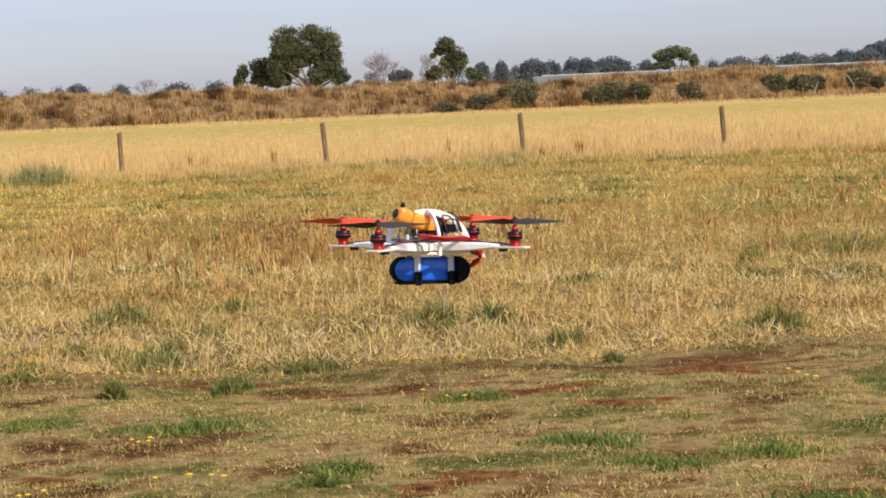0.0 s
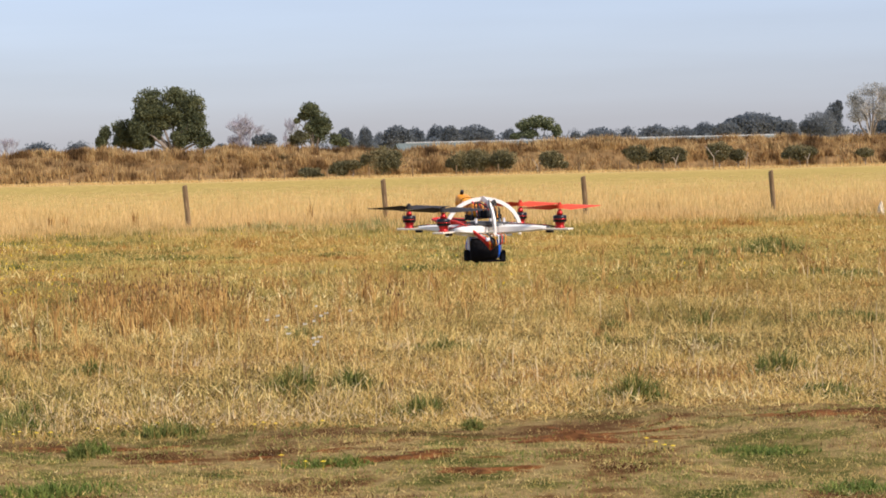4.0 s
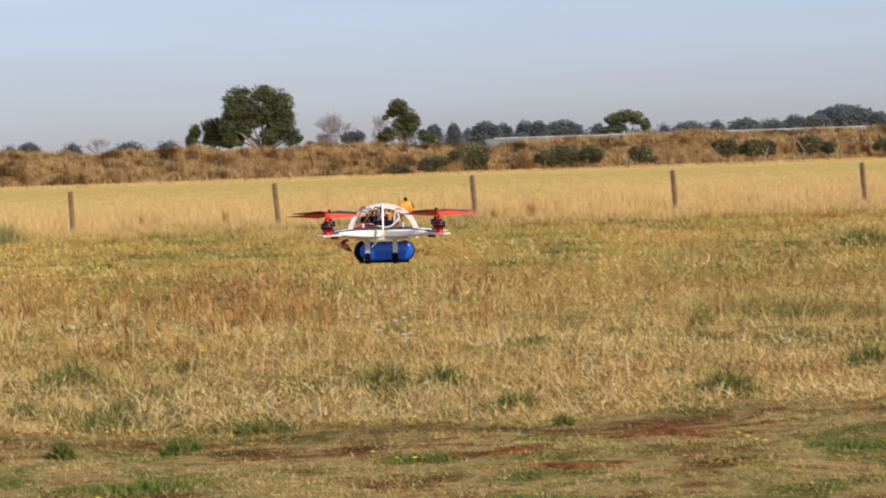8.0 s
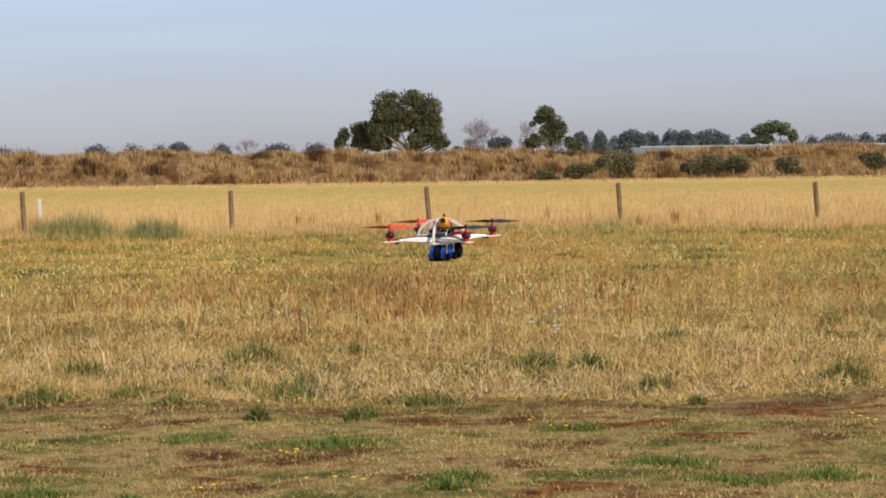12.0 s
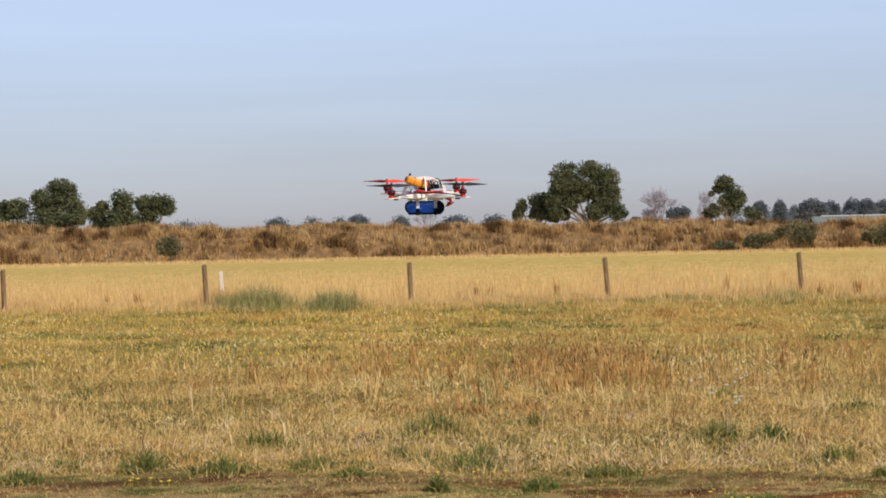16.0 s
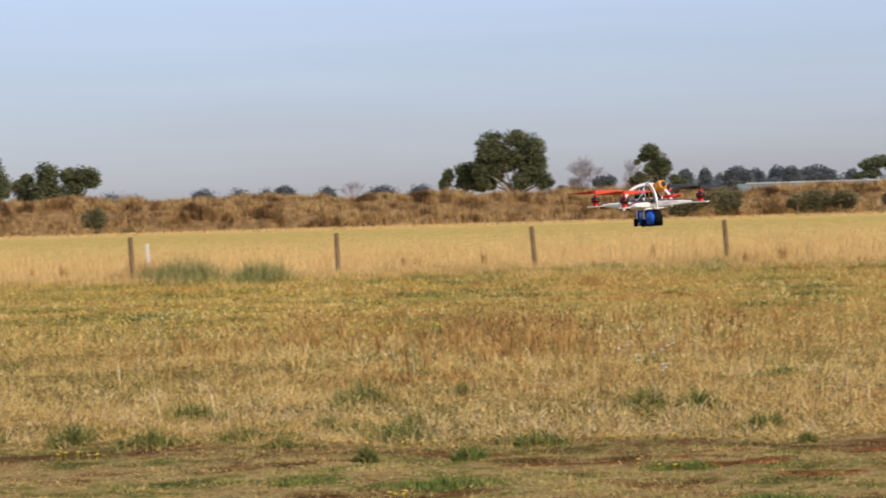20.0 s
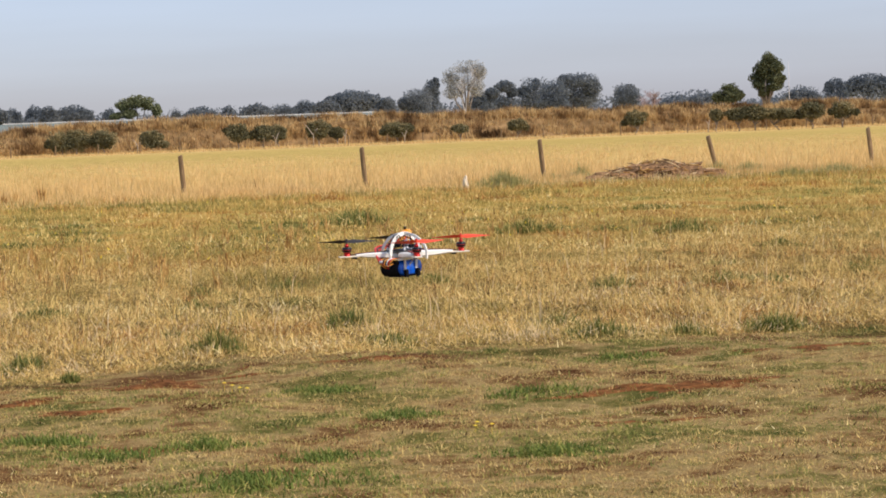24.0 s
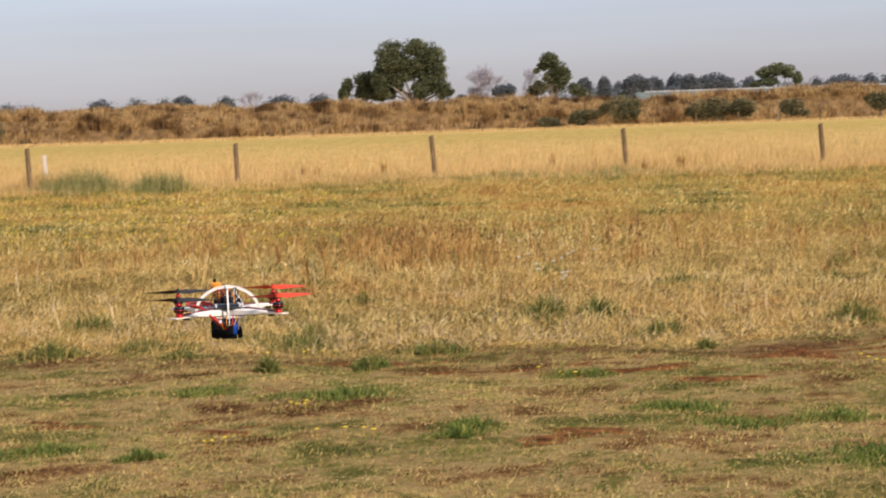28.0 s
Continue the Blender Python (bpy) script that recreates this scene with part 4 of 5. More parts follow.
def fence_plants():
    for i, (x, y, r, h, n) in enumerate([(-9.4, 56.5, 1.1, 0.85, 1500), (-7.2, 54.2, 0.9, 0.7, 1100), (-10.6, 57.7, 0.4, 0.6, 400), (17.4, 56.0, 0.6, 0.6, 900), (20.7, 59.4, 0.32, 0.6, 400), (19.9, 59.2, 0.5, 0.3, 300), (24.9, 59.6, 0.4, 0.42, 500), (25.6, 59.0, 0.5, 0.42, 600), (24.8, 54.4, 0.55, 0.36, 500), (26.6, 55.4, 0.7, 0.4, 600), (-17.6, 56.5, 0.9, 0.5, 700), (4.0, 57.5, 1.6, 0.32, 700), (1.2, 57.0, 1.2, 0.3, 500)]):
        tuft("fennel_clump", x, y, r * 1.1, h * 1.05, int(n * 0.9), MAT_SHRUBGREEN, "soft grey-green weed clump near the fence", "weed", "green weed clumps", 400 + i, 0.9, 0.013, kind="stuff")
    for i, (x, y, h) in enumerate([(-4.2, 60.5, 0.75), (-3.9, 61.5, 0.6), (4.9, 59.5, 0.42), (5.2, 59.6, 0.4), (2.6, 62.5, 0.8), (-13.5, 61, 0.7), (-14.6, 62, 0.5), (6.0, 60.5, 0.7), (3.7, 61.0, 0.65), (-2.0, 60.6, 0.7), (0.9, 57.6, 0.3), (1.4, 57.5, 0.3), (11.8, 60.5, 0.5), (-8.0, 61, 0.55)]):
        tuft("dry_dock", x, y, 0.12, h, 26, MAT_RUST, "dead brown dock stalks standing at the fence", "weed", "dead docks", 430 + i, 0.25, 0.035)
    for i, (x, y, r) in enumerate(SOFT_GREEN):
        tuft("green_patch", x, y, r, 0.13, int(240 + 700 * r), MAT_TUSSOCK, "soft green grass growing through the dry meadow", "grass", "green meadow patches", 840 + i, 1.5, 0.016, 0.8, "stuff")
    g = np.random.default_rng(33)
    x = np.concatenate([g.uniform(15.0, 30.0, 2600), g.uniform(-1.0, 7.0, 900)])
    n = len(x)
    y = np.where(x > 10, 55.4 - 0.12 * np.abs(x - 20), 56.2) + g.normal(0, 0.5, n)
    k = clumped(x, y, g, 0.9, 0.6)
    x, y = x[k], y[k]
    stuff("low_weeds", blades("low_weeds", x, y, g.uniform(0.06, 0.2, len(x)), g.uniform(0.014, 0.03, len(x)), MAT_SHRUBGREEN, 1.6, rng=g, bend=False), "low grey-green weeds along the fence line", "weeds")
    pile(21.85, 56.4, 3.5, 1.6, 0.57, 300, 5)
    g = np.random.default_rng(31)
    n = 700
    x = g.uniform(16.0, 30.0, n)
    stuff("twig_litter", blades("twig_litter", x, 56.0 - 0.05 * (x - 17) + g.normal(0, 0.45, n), g.uniform(0.1, 0.35, n), g.uniform(0.012, 0.03, n), MAT_BLEACH, 2.5, rng=g, bend=False), "line of bleached twigs and litter by the fence", "litter")
    bm = bmesh.new()
    bmesh.ops.create_icosphere(bm, subdivisions=3, radius=1)
    for v in bm.verts:
        k = 1 + 0.3 * noise.noise(v.co * 1.7)
        v.co = Vector((v.co.x * 0.085 * k * (1.0 - 0.45 * v.co.z), v.co.y * 0.085 * k, 0.14 + v.co.z * 0.22 * k))
    st = part("stump", bm, MAT_ROCK, at=pose(16.3, 55.7, 0))
    tagged(st, "small pale weathered stump in the grass", "stump")


# ---- trees ----
def at_angle(az, dist):
    return dist * math.sin(radians(az)), dist * math.cos(radians(az))


def leaf_cloud(lobes, n, size, rng, sub=16, fill=0.2):
    """Small leaf sprays gathered in clumps spread through uneven lobes (centre, radii)."""
    vs = []
    for (cx, cy, cz), (rx, ry, rz) in lobes:
        m = max(20, int(n))
        e = rng.normal(0, 1, (sub, 3))
        e /= np.linalg.norm(e, axis=1)[:, None]
        mid = e * rng.uniform(0.2, 0.76, (sub, 1))
        rad = rng.uniform(0.24, 0.46, sub)
        pick = rng.integers(0, sub, m)
        d = rng.normal(0, 1, (m, 3))
        d /= np.linalg.norm(d, axis=1)[:, None]
        d[:, 2] = np.where(d[:, 2] < 0, d[:, 2] * 0.85, d[:, 2])
        r = rng.uniform(0.1, 1, m) ** 0.4 * rad[pick]
        w = mid[pick] + d * r[:, None]
        lump = 1.0 + 0.14 * np.sin(d[:, 0] * 5 + cx * 3) * np.sin(d[:, 2] * 6 + cz) + 0.08 * np.sin(d[:, 1] * 9 + d[:, 0] * 7 + cz)
        full = d * (rng.uniform(0.2, 1, m) ** 0.35 * lump)[:, None]
        w = np.where((rng.uniform(0, 1, m) < fill)[:, None], full, w)
        c = w * [rx, ry, rz] + [cx, cy, cz]
        a = rng.normal(0, 1, (m, 3)) + d * 0.3
        a /= np.linalg.norm(a, axis=1)[:, None]
        b = np.cross(a, rng.normal(0, 1, (m, 3)) + d * 0.8)
        b /= np.linalg.norm(b, axis=1)[:, None] + 1e-9
        s = size * rng.uniform(0.5, 1.3, m)[:, None]
        vs.append(np.stack([c - a * s, c + (a * 0.7 + b * 0.55) * s, c + (a * 0.7 - b * 0.55) * s], 1))
    v = np.concatenate(vs).reshape(-1, 3)
    return v, np.arange(len(v)).reshape(-1, 3)


def limbs(base, targets, r0, rng, sag=0.12):
    """Trunk and tapering limbs from the base to each target."""
    verts, faces = [], []

    def add(p, r, n):
        v, f = tube_arrays(p, r, n)
        o = len(verts)
        verts.extend(v)
        faces.extend([tuple(i + o for i in q) for q in f])
    top = Vector(targets[0])
    fork = Vector(base).lerp(Vector((top.x, top.y, top.z)), 0.3)
    add([base, Vector(base).lerp(fork, 0.5) + Vector((rng.uniform(-.2, .2), 0, 0)), fork], [r0, r0 * 0.85, r0 * 0.72], 8)
    for t in targets:
        t = Vector(t)
        m = fork.lerp(t, 0.5) + Vector((rng.uniform(-1, 1), rng.uniform(-1, 1), rng.uniform(0, 1))) * (t - fork).length * sag
        add([fork, m, t], [r0 * 0.6, r0 * 0.36, r0 * 0.1], 6)
    return verts, faces


def tree(name, label, az, dist, lobes, leaf_mat, n=800, size=0.42, trunk=0.35, group="", seed=0, category="tree", depth=0.8, fill=0.2, low=True, swell=1.0):
    """lobes: (azimuth, elevation, half width, half height), all in degrees as seen from the eye."""
    rng = np.random.default_rng(900 + seed)
    bx, by = at_angle(az, dist)
    root = new(name)
    root.matrix_basis = pose(bx, by, -0.05)
    tagged(root, label, category, group)
    k = dist * math.pi / 180
    cs = []
    if low and leaf_mat is MAT_GUM and category == "tree":  # low growth round the stem
        reach = max(abs(b[0] - az) for b in lobes) * 0.75
        lobes = lobes + [(az - reach * 0.55, 0.56, reach * 0.6 + 0.1, 0.27), (az + reach * 0.5, 0.54, reach * 0.65 + 0.1, 0.27)]
    for a, e, hw, hh in lobes:
        x, y = at_angle(a, dist)
        cs.append(((x - bx, y - by + rng.uniform(-0.25, 0.25) * hw * k, 1.65 + e * k), (hw * k * swell, hw * k * depth * swell, hh * k * 1.08 * swell)))
    v, f = leaf_cloud(cs, n * 1.9, size * 0.76, rng, sub=20, fill=fill)
    part("crown", mesh_of("crown", v, f, leaf_mat), parent=root)
    v, f = limbs((0, 0, 0), [(c[0][0], c[0][1], c[0][2]) for c in sorted(cs, key=lambda q: -q[0][2])], trunk, random.Random(seed))
    part("trunk", mesh_of("trunk", v, f, MAT_BARK, True), parent=root)
    return root


def bare_tree(name, label, az, dist, top, half, material, seed, thick=0.14, root=None, depth=5):
    """Leafless tree: limbs that fork down to fine twigs, spread to the given top and half width (degrees)."""
    rng = random.Random(seed)
    bx, by = at_angle(az, dist)
    if root is None:
        root = new(name)
        root.matrix_basis = pose(bx, by, -0.05)
        tagged(root, label, "tree", "bare trees")
    k = dist * math.pi / 180
    H, W = 1.65 + top * k, half * k
    verts, faces, ends = [], [], []

    def grow(p, d, l, r, lev):
        q = p + d * l
        m = p.lerp(q, 0.5) + Vector((rng.uniform(-1, 1), rng.uniform(-1, 1), rng.uniform(-0.4, 0.4))) * l * 0.09
        r = max(r, 0.016)
        v, f = tube_arrays([p, m, q], [r, r * 0.8, r * 0.6], 5 if lev < 2 else 3)
        o = len(verts)
        verts.extend(v)
        faces.extend([tuple(i + o for i in w) for w in f])
        ends.append(q)
        if lev >= depth:
            return
        for j in range(3 if lev == 0 else 4):
            a = rng.uniform(0, 6.28)
            nd = (d * 0.9 + Vector((math.cos(a), math.sin(a), 0)) * rng.uniform(0.35, 0.85) + Vector((0, 0, rng.uniform(0.0, 0.35)))).normalized()
            grow(p.lerp(q, rng.uniform(0.55, 1.0)) if j else q, nd, l * rng.uniform(0.6, 0.82), r * 0.56, lev + 1)
    grow(Vector((0, 0, 0)), Vector((0, 0, 1)), H * 0.27, thick, 0)
    sx, sz = W / max(abs(e.x) for e in ends), H / max(e.z for e in ends)
    verts = [(x * sx, y * sx, z * sz) for x, y, z in verts]
    part("limb_work", mesh_of("limb_work", verts, faces, material), parent=root)
    return root


def build_trees():
    tree("gum_tree", "large rounded dark green gum tree behind the bank", -1.05, 312, [(-0.97, 1.76, 0.35, 0.2), (-1.57, 1.69, 0.35, 0.23), (-0.55, 1.56, 0.29, 0.29), (-1.8, 1.35, 0.19, 0.23), (-1.22, 1.43, 0.5, 0.21), (-0.46, 1.23, 0.22, 0.24), (-1.48, 1.09, 0.26, 0.18), (-1.89, 1.02, 0.19, 0.28), (-0.64, 0.85, 0.23, 0.23), (-0.29, 0.68, 0.21, 0.21), (-0.75, 1.1, 0.2, 0.15), (-.95, 1.2, .3, .25), (-1.82, .8, .2, .25), (-1.5, .9, .2, .16), (-.85, .75, .22, .22), (-1.62, .66, .12, .14), (-1.65, 1.4, .3, .25), (-1.3, 1.15, .2, .2), (-.5, 1.0, .25, .25)], MAT_GUM, 1698, 0.24, 0.4, seed=1, low=False, swell=1.25)
    tree("gum_tree", "smaller spreading gum tree beside a large gum", -2.45, 316, [(-2.34, 0.96, 0.21, 0.23), (-2.13, 0.91, 0.19, 0.26), (-2.3, 0.67, 0.28, 0.18), (-2.72, 0.88, 0.12, 0.16), (-2.82, 0.66, 0.12, 0.14), (-1.9, 0.71, 0.2, 0.22)], MAT_GUM, 1132, 0.24, 0.3, seed=2, low=False, swell=1.22)
    tree("gum_tree", "upright gum tree with dark lower foliage", 2.52, 312, [(2.37, 1.38, 0.21, 0.14), (2.23, 1.21, 0.12, 0.1), (2.55, 1.13, 0.23, 0.19), (2.72, 0.93, 0.2, 0.21), (2.52, 0.71, 0.28, 0.18), (2.06, 1.1, 0.06, 0.05), (2.42, 0.92, 0.16, 0.12)], MAT_GUM, 1226, 0.24, 0.3, seed=3, low=False, swell=1.22)
    tree("dark_shrub", "dark rounded shrub on the bank top", 0.99, 300, [(1.11, 0.62, 0.21, 0.16), (1.37, 0.62, 0.18, 0.17), (0.16, 0.47, 0.13, 0.09)], MAT_HAZELEAF, 300, 0.35, 0.12, seed=4, category="shrub")
    tree("dark_shrub", "dark green shrub at the foot of a gum", 3.0, 305, [(3.01, 0.6, 0.19, 0.17), (3.2, 0.52, 0.14, 0.12)], MAT_GUM, 300, 0.35, 0.12, seed=5, category="shrub")
    tree("dark_shrub", "dull brown shrub under a gum", 2.1, 304, [(2.12, .7, .26, .22), (1.98, .6, .17, .17)], MAT_BUSH, 900, 0.2, 0.12, seed=15, category="shrub")
    bare_tree("bare_tree", "leafless grey tree with fine twigs", 0.8, 318, 1.34, 0.6, MAT_TWIG, 3, thick=0.12)
    bare_tree("bare_tree", "low leafless grey tree with fine twigs", 0.45, 322, 0.85, 0.4, MAT_TWIG, 13, thick=0.1)
    bare_tree("bare_tree", "slender leafless grey tree", 1.84, 318, 1.24, 0.3, MAT_TWIG, 4, thick=0.1)
    bare_tree("bare_tree", "leafless grey tree far off by a gum group", -16.98, 420, 1.22, 0.5, MAT_TWIG, 21, thick=0.14)
    # group of gums
    tree("gum_tree", "low spreading gum tree at the end of a group", -15.35, 312, [(-15.31, 1.17, 0.26, 0.14), (-15.6, 1.12, 0.17, 0.14), (-15.33, 0.96, 0.31, 0.14), (-15.69, 0.94, 0.1, 0.19), (-15.95, 1, 0.2, 0.2), (-16.15, 0.74, 0.15, 0.15)], MAT_GUM, 1321, 0.24, 0.3, seed=6, swell=1.22)
    tree("gum_tree", "broad tall green gum tree in a group", -14.35, 310, [(-14.25, 1.57, 0.35, 0.2), (-14.77, 1.32, 0.2, 0.21), (-14.35, 1.24, 0.42, 0.26), (-14, 1.26, 0.2, 0.26), (-13.85, 0.93, 0.23, 0.27), (-14.63, 0.94, 0.35, 0.27), (-14.22, 0.8, 0.52, 0.21)], MAT_GUM, 1698, 0.24, 0.45, seed=7, swell=1.22)
    tree("gum_tree", "small gum tree in a group", -13.35, 314, [(-13.25, 1.05, 0.15, 0.15), (-13.48, 0.9, 0.17, 0.14), (-13.22, 0.75, 0.23, 0.21)], MAT_GUM, 1132, 0.24, 0.25, seed=8, swell=1.22)
    tree("gum_tree", "round-headed gum tree in a group", -12.85, 312, [(-12.77, 1.25, 0.27, 0.2), (-12.71, 1.03, 0.21, 0.19), (-12.92, 0.82, 0.21, 0.26), (-12.6, 0.77, 0.26, 0.21)], MAT_GUM, 1510, 0.24, 0.3, seed=9, swell=1.22)
    tree("gum_tree", "spreading gum tree at the end of a group", -12, 312, [(-11.93, 1.2, 0.4, 0.17), (-12.2, 1.11, 0.2, 0.2), (-11.65, 1.02, 0.23, 0.2), (-12.03, 0.9, 0.28, 0.15), (-12.15, 0.64, 0.31, 0.17)], MAT_GUM, 1510, 0.24, 0.3, seed=10, low=False, swell=1.22)
    # nearer trees further along
    tree("gum_tree", "open airy gum tree above the shed roof", 8.15, 345, [(8.04, 0.93, 0.28, 0.14), (7.78, 0.84, 0.2, 0.14), (8.31, 0.86, 0.21, 0.14), (8.57, 0.68, 0.11, 0.16), (7.86, 0.63, 0.22, 0.11), (7.55, 0.58, 0.14, 0.08)], MAT_GUM_LIGHT, 1100, 0.22, 0.3, seed=11, swell=1.22)
    silver = tree("white_tree", "pale silvery tree with sparse foliage", 16.33, 400, [(16.42, 1.5, 0.38, 0.16), (15.97, 1.25, 0.21, 0.19), (16.69, 1.38, 0.17, 0.19), (16.32, 1.11, 0.44, 0.22), (16.01, 0.87, 0.24, 0.17), (16.62, 0.96, 0.21, 0.2)], MAT_PALETREE, 800, 0.2, 0.4, seed=12, fill=0.45, swell=1.15)
    bare_tree("limbs", "", 16.33, 400, 1.62, 0.62, MAT_PALEWOOD, 9, thick=0.2, root=silver, depth=4)
    tree("gum_tree", "tall slender gum tree above the bank", 23.82, 330, [(23.93, 1.43, 0.16, 0.15), (23.74, 1.2, 0.19, 0.18), (24.1, 1.2, 0.19, 0.2), (23.64, 0.96, 0.2, 0.12), (24.14, 0.92, 0.2, 0.14), (23.9, 1.05, 0.22, 0.18), (23.92, 1.28, 0.2, 0.16), (23.72, 0.78, 0.2, 0.13), (24.06, 0.74, 0.2, 0.14), (23.8, 0.58, 0.14, 0.12)], MAT_GUM, 1461, 0.21, 0.3, seed=13, low=False, swell=1.12)
    tree("gum_tree", "low dark round tree above the bank", 22.82, 330, [(22.96, 0.68, 0.25, 0.15), (22.66, 0.5, 0.17, 0.13), (22.95, 0.48, 0.26, 0.14), (23.15, 0.55, 0.16, 0.13)], MAT_GUM, 1522, 0.21, 0.25, seed=14, low=False, swell=1.12)
    bare_tree("pink_tree", "pinkish leafless tree far off", 21.1, 520, 0.8, 0.45, MAT_PINKTREE, 6, thick=0.2)
    bare_tree("bare_tree", "faint leafless tree far off", -5.06, 520, 0.86, 0.4, MAT_TWIG, 16, thick=0.14)
    bare_tree("bare_tree", "faint leafless tree far off", -10.9, 480, 0.78, 0.35, MAT_TWIG, 17, thick=0.12)
    # far line of trees, leaf colour tinted with haze: azimuth, top, half width
    west = [(-11.15, .64, .3), (-10.6, .58, .25), (-8.88, .73, .3), (-7.98, .66, .22), (-7.3, .68, .2), (-6.85, .78, .28), (-5.76, .70, .2), (-4.36, .69, .34), (-3.4, .69, .26), (-16.7, .68, .4), (-17.95, .98, .38), (-18.6, .75, .5)]
    middle = [(3.26, .9, .2), (3.76, .92, .16), (4.12, .79, .14), (4.56, .92, .36), (5.0, .86, .24), (5.56, .92, .24), (5.9, .89, .22), (6.53, .9, .46), (7.4, .79, .18), (9.02, .68, .1), (9.65, .74, .38), (10.34, .76, .15),
              (11.04, .78, .34), (11.7, .72, .3), (12.28, .83, .24), (12.8, .82, .3)]
    east = [(13.54, 1.02, .62), 
            (21.6, 0.59, .5), (22.3, 0.61, .5), (24.7, 0.65, .4), (25.57, 0.89, .26), (26.4, 0.96, .5), (27.3, 0.83, .5), (28.3, 0.88, .5)]
    for i, (a, t, hw) in enumerate(west + middle + east):
        r = random.Random(i * 7 + 1)
        hw *= 1.2 if a > 9 else 1.05
        lob = [(a, t - .17, hw * .7, .17), (a - hw * .5, t - .26, hw * .5, .18), (a + hw * .5, t - .24 - r.uniform(0, .06), hw * .5, .17), (a + r.uniform(-.2, .2) * hw, t - .36, hw * 1.1, .24)]
        for _ in range(4):
            lob.append((a + r.uniform(-.9, .9) * hw, t - r.uniform(.2, .5), hw * r.uniform(.2, .4), r.uniform(.07, .14)))
        lob.append((a, min(.45, t - .2), hw * .95 + .13, .28))
        tree("far_tree", "distant skyline tree, haze put into its leaf colour", a, 640 + 60 * (i % 3), lob, MAT_HAZELEAF, 420, 0.43 * math.sqrt(hw / 0.3), 0.4, "skyline trees", 50 + i, fill=0.85)
    # skyline trees whose crowns stand apart
    crowns = [(14.32, [(14.32, .63, .19, .14)]), (15.12, [(15.09, .72, .33, .21), (14.85, .62, .2, .14)]), (15.47, [(15.46, .95, .17, .2), (15.58, 1.11, .08, .12), (15.4, .7, .22, .19)]),
              (16.75, [(16.69, .65, .25, .17), (17.0, .8, .16, .12)]), (17.35, [(17.32, .96, .21, .13), (17.5, .81, .11, .08), (17.22, .6, .33, .12)]),
              (18.0, [(18.05, .88, .32, .22), (18.11, 1.02, .08, .1), (17.77, .82, .14, .11), (17.98, .6, .38, .18)]), (18.54, [(18.54, .77, .32, .25), (18.53, .55, .33, .18)]),
              (19.1, [(19.15, 1.05, .41, .15), (18.82, 1.06, .16, .12), (18.98, .81, .32, .25), (19.5, .87, .21, .2), (19.3, .6, .38, .17)]), (20.37, [(20.37, .75, .27, .14), (20.37, .57, .33, .13)])]
    for i, (a, lob) in enumerate(crowns):
        tree("far_tree", "distant skyline tree, haze put into its leaf colour", a, 600 + 50 * (i % 3), lob + [(a, .42, .3, .2)], MAT_HAZELEAF, 1100, 0.42, 0.3, "skyline trees", 350 + i, fill=0.6, swell=1.3)
    # low continuous growth under the skyline, in the same haze-tinted colour
    rng = np.random.default_rng(77)
    lob = []
    for a in np.sort(rng.uniform(2.8, 29, 210)):
        x, y = at_angle(a, 760 + rng.uniform(-30, 60))
        h = rng.uniform(4.6, 8.6) * (1 if a < 20 else 0.75)
        lob.append(((x, y, h * 0.6), (rng.uniform(5, 13), 4, h * 0.72)))
    for a in np.sort(rng.uniform(-21, -3, 34)):
        x, y = at_angle(a, 760)
        lob.append(((x, y, 3.8 + rng.uniform(-1, 1.0)), (rng.uniform(3, 9), 4, rng.uniform(2.4, 3.6))))
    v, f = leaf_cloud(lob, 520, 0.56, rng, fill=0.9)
    stuff("far_woods", mesh_of("far_woods", v, f, MAT_HAZELEAF), "low belt of far woodland, haze put into its leaf colour", "woods")
    # bushes along the bank: azimuth, top, bottom, width
    bushes = [(3.4, .08, -.17, .48), (4.23, .44, -.33, .86), (6.2, .27, -.33, .7), (6.6, .3, -.3, .6), (7.2, .27, -.28, .68), (8.4, .2, -.27, .56), (10.57, .3, -.2, .6), (11.2, .24, -.2, .5),
              (11.55, .22, -.2, .45), (-11.57, .33, -.22, .56), (2.34, -.08, -.36, .5), (3.1, .06, -.33, .42), (-19.0, .2, -.25, .5)]
    further_bushes = [(12.6, .31, -.2, .62), (13.07, .12, -.19, .34), (14.57, .2, -.22, .7), (16.17, .07, -.15, .4), (17.62, .16, -.16, .44), (20.58, .25, -.15, .5), (22.62, .22, -.1, .3), (23.17, .25, -.13, .6),
                      (23.57, .29, -.13, .6), (24.17, .2, -.13, .9), (24.97, .32, -.16, .6), (25.72, .3, -.16, .6)]
    for i, (a, t, b, w) in enumerate(bushes + further_bushes):
        m, hh = (t + b) / 2, (t - b) / 2
        w *= 1.12
        lob = [(a - w * .22, m + hh * .15, w * .31, hh * .8), (a + w * .2, m + hh * .05, w * .32, hh * .76), (a, m + hh * .35, w * .32, hh * .66), (a, m - hh * .3, w * .42, hh * .7)]
        r = random.Random(i + 5)
        lob += [(a + r.uniform(-.5, .5) * w, m + r.uniform(-.6, .5) * hh, w * r.uniform(.12, .22), hh * r.uniform(.3, .5)) for _ in range(4)]
        tree("bush", "dark olive rounded bush against the bank", a, 256, lob, MAT_BUSH, 620, 0.16, 0.08, "bushes along the bank", 120 + i, "bush", 0.7, 0.3)
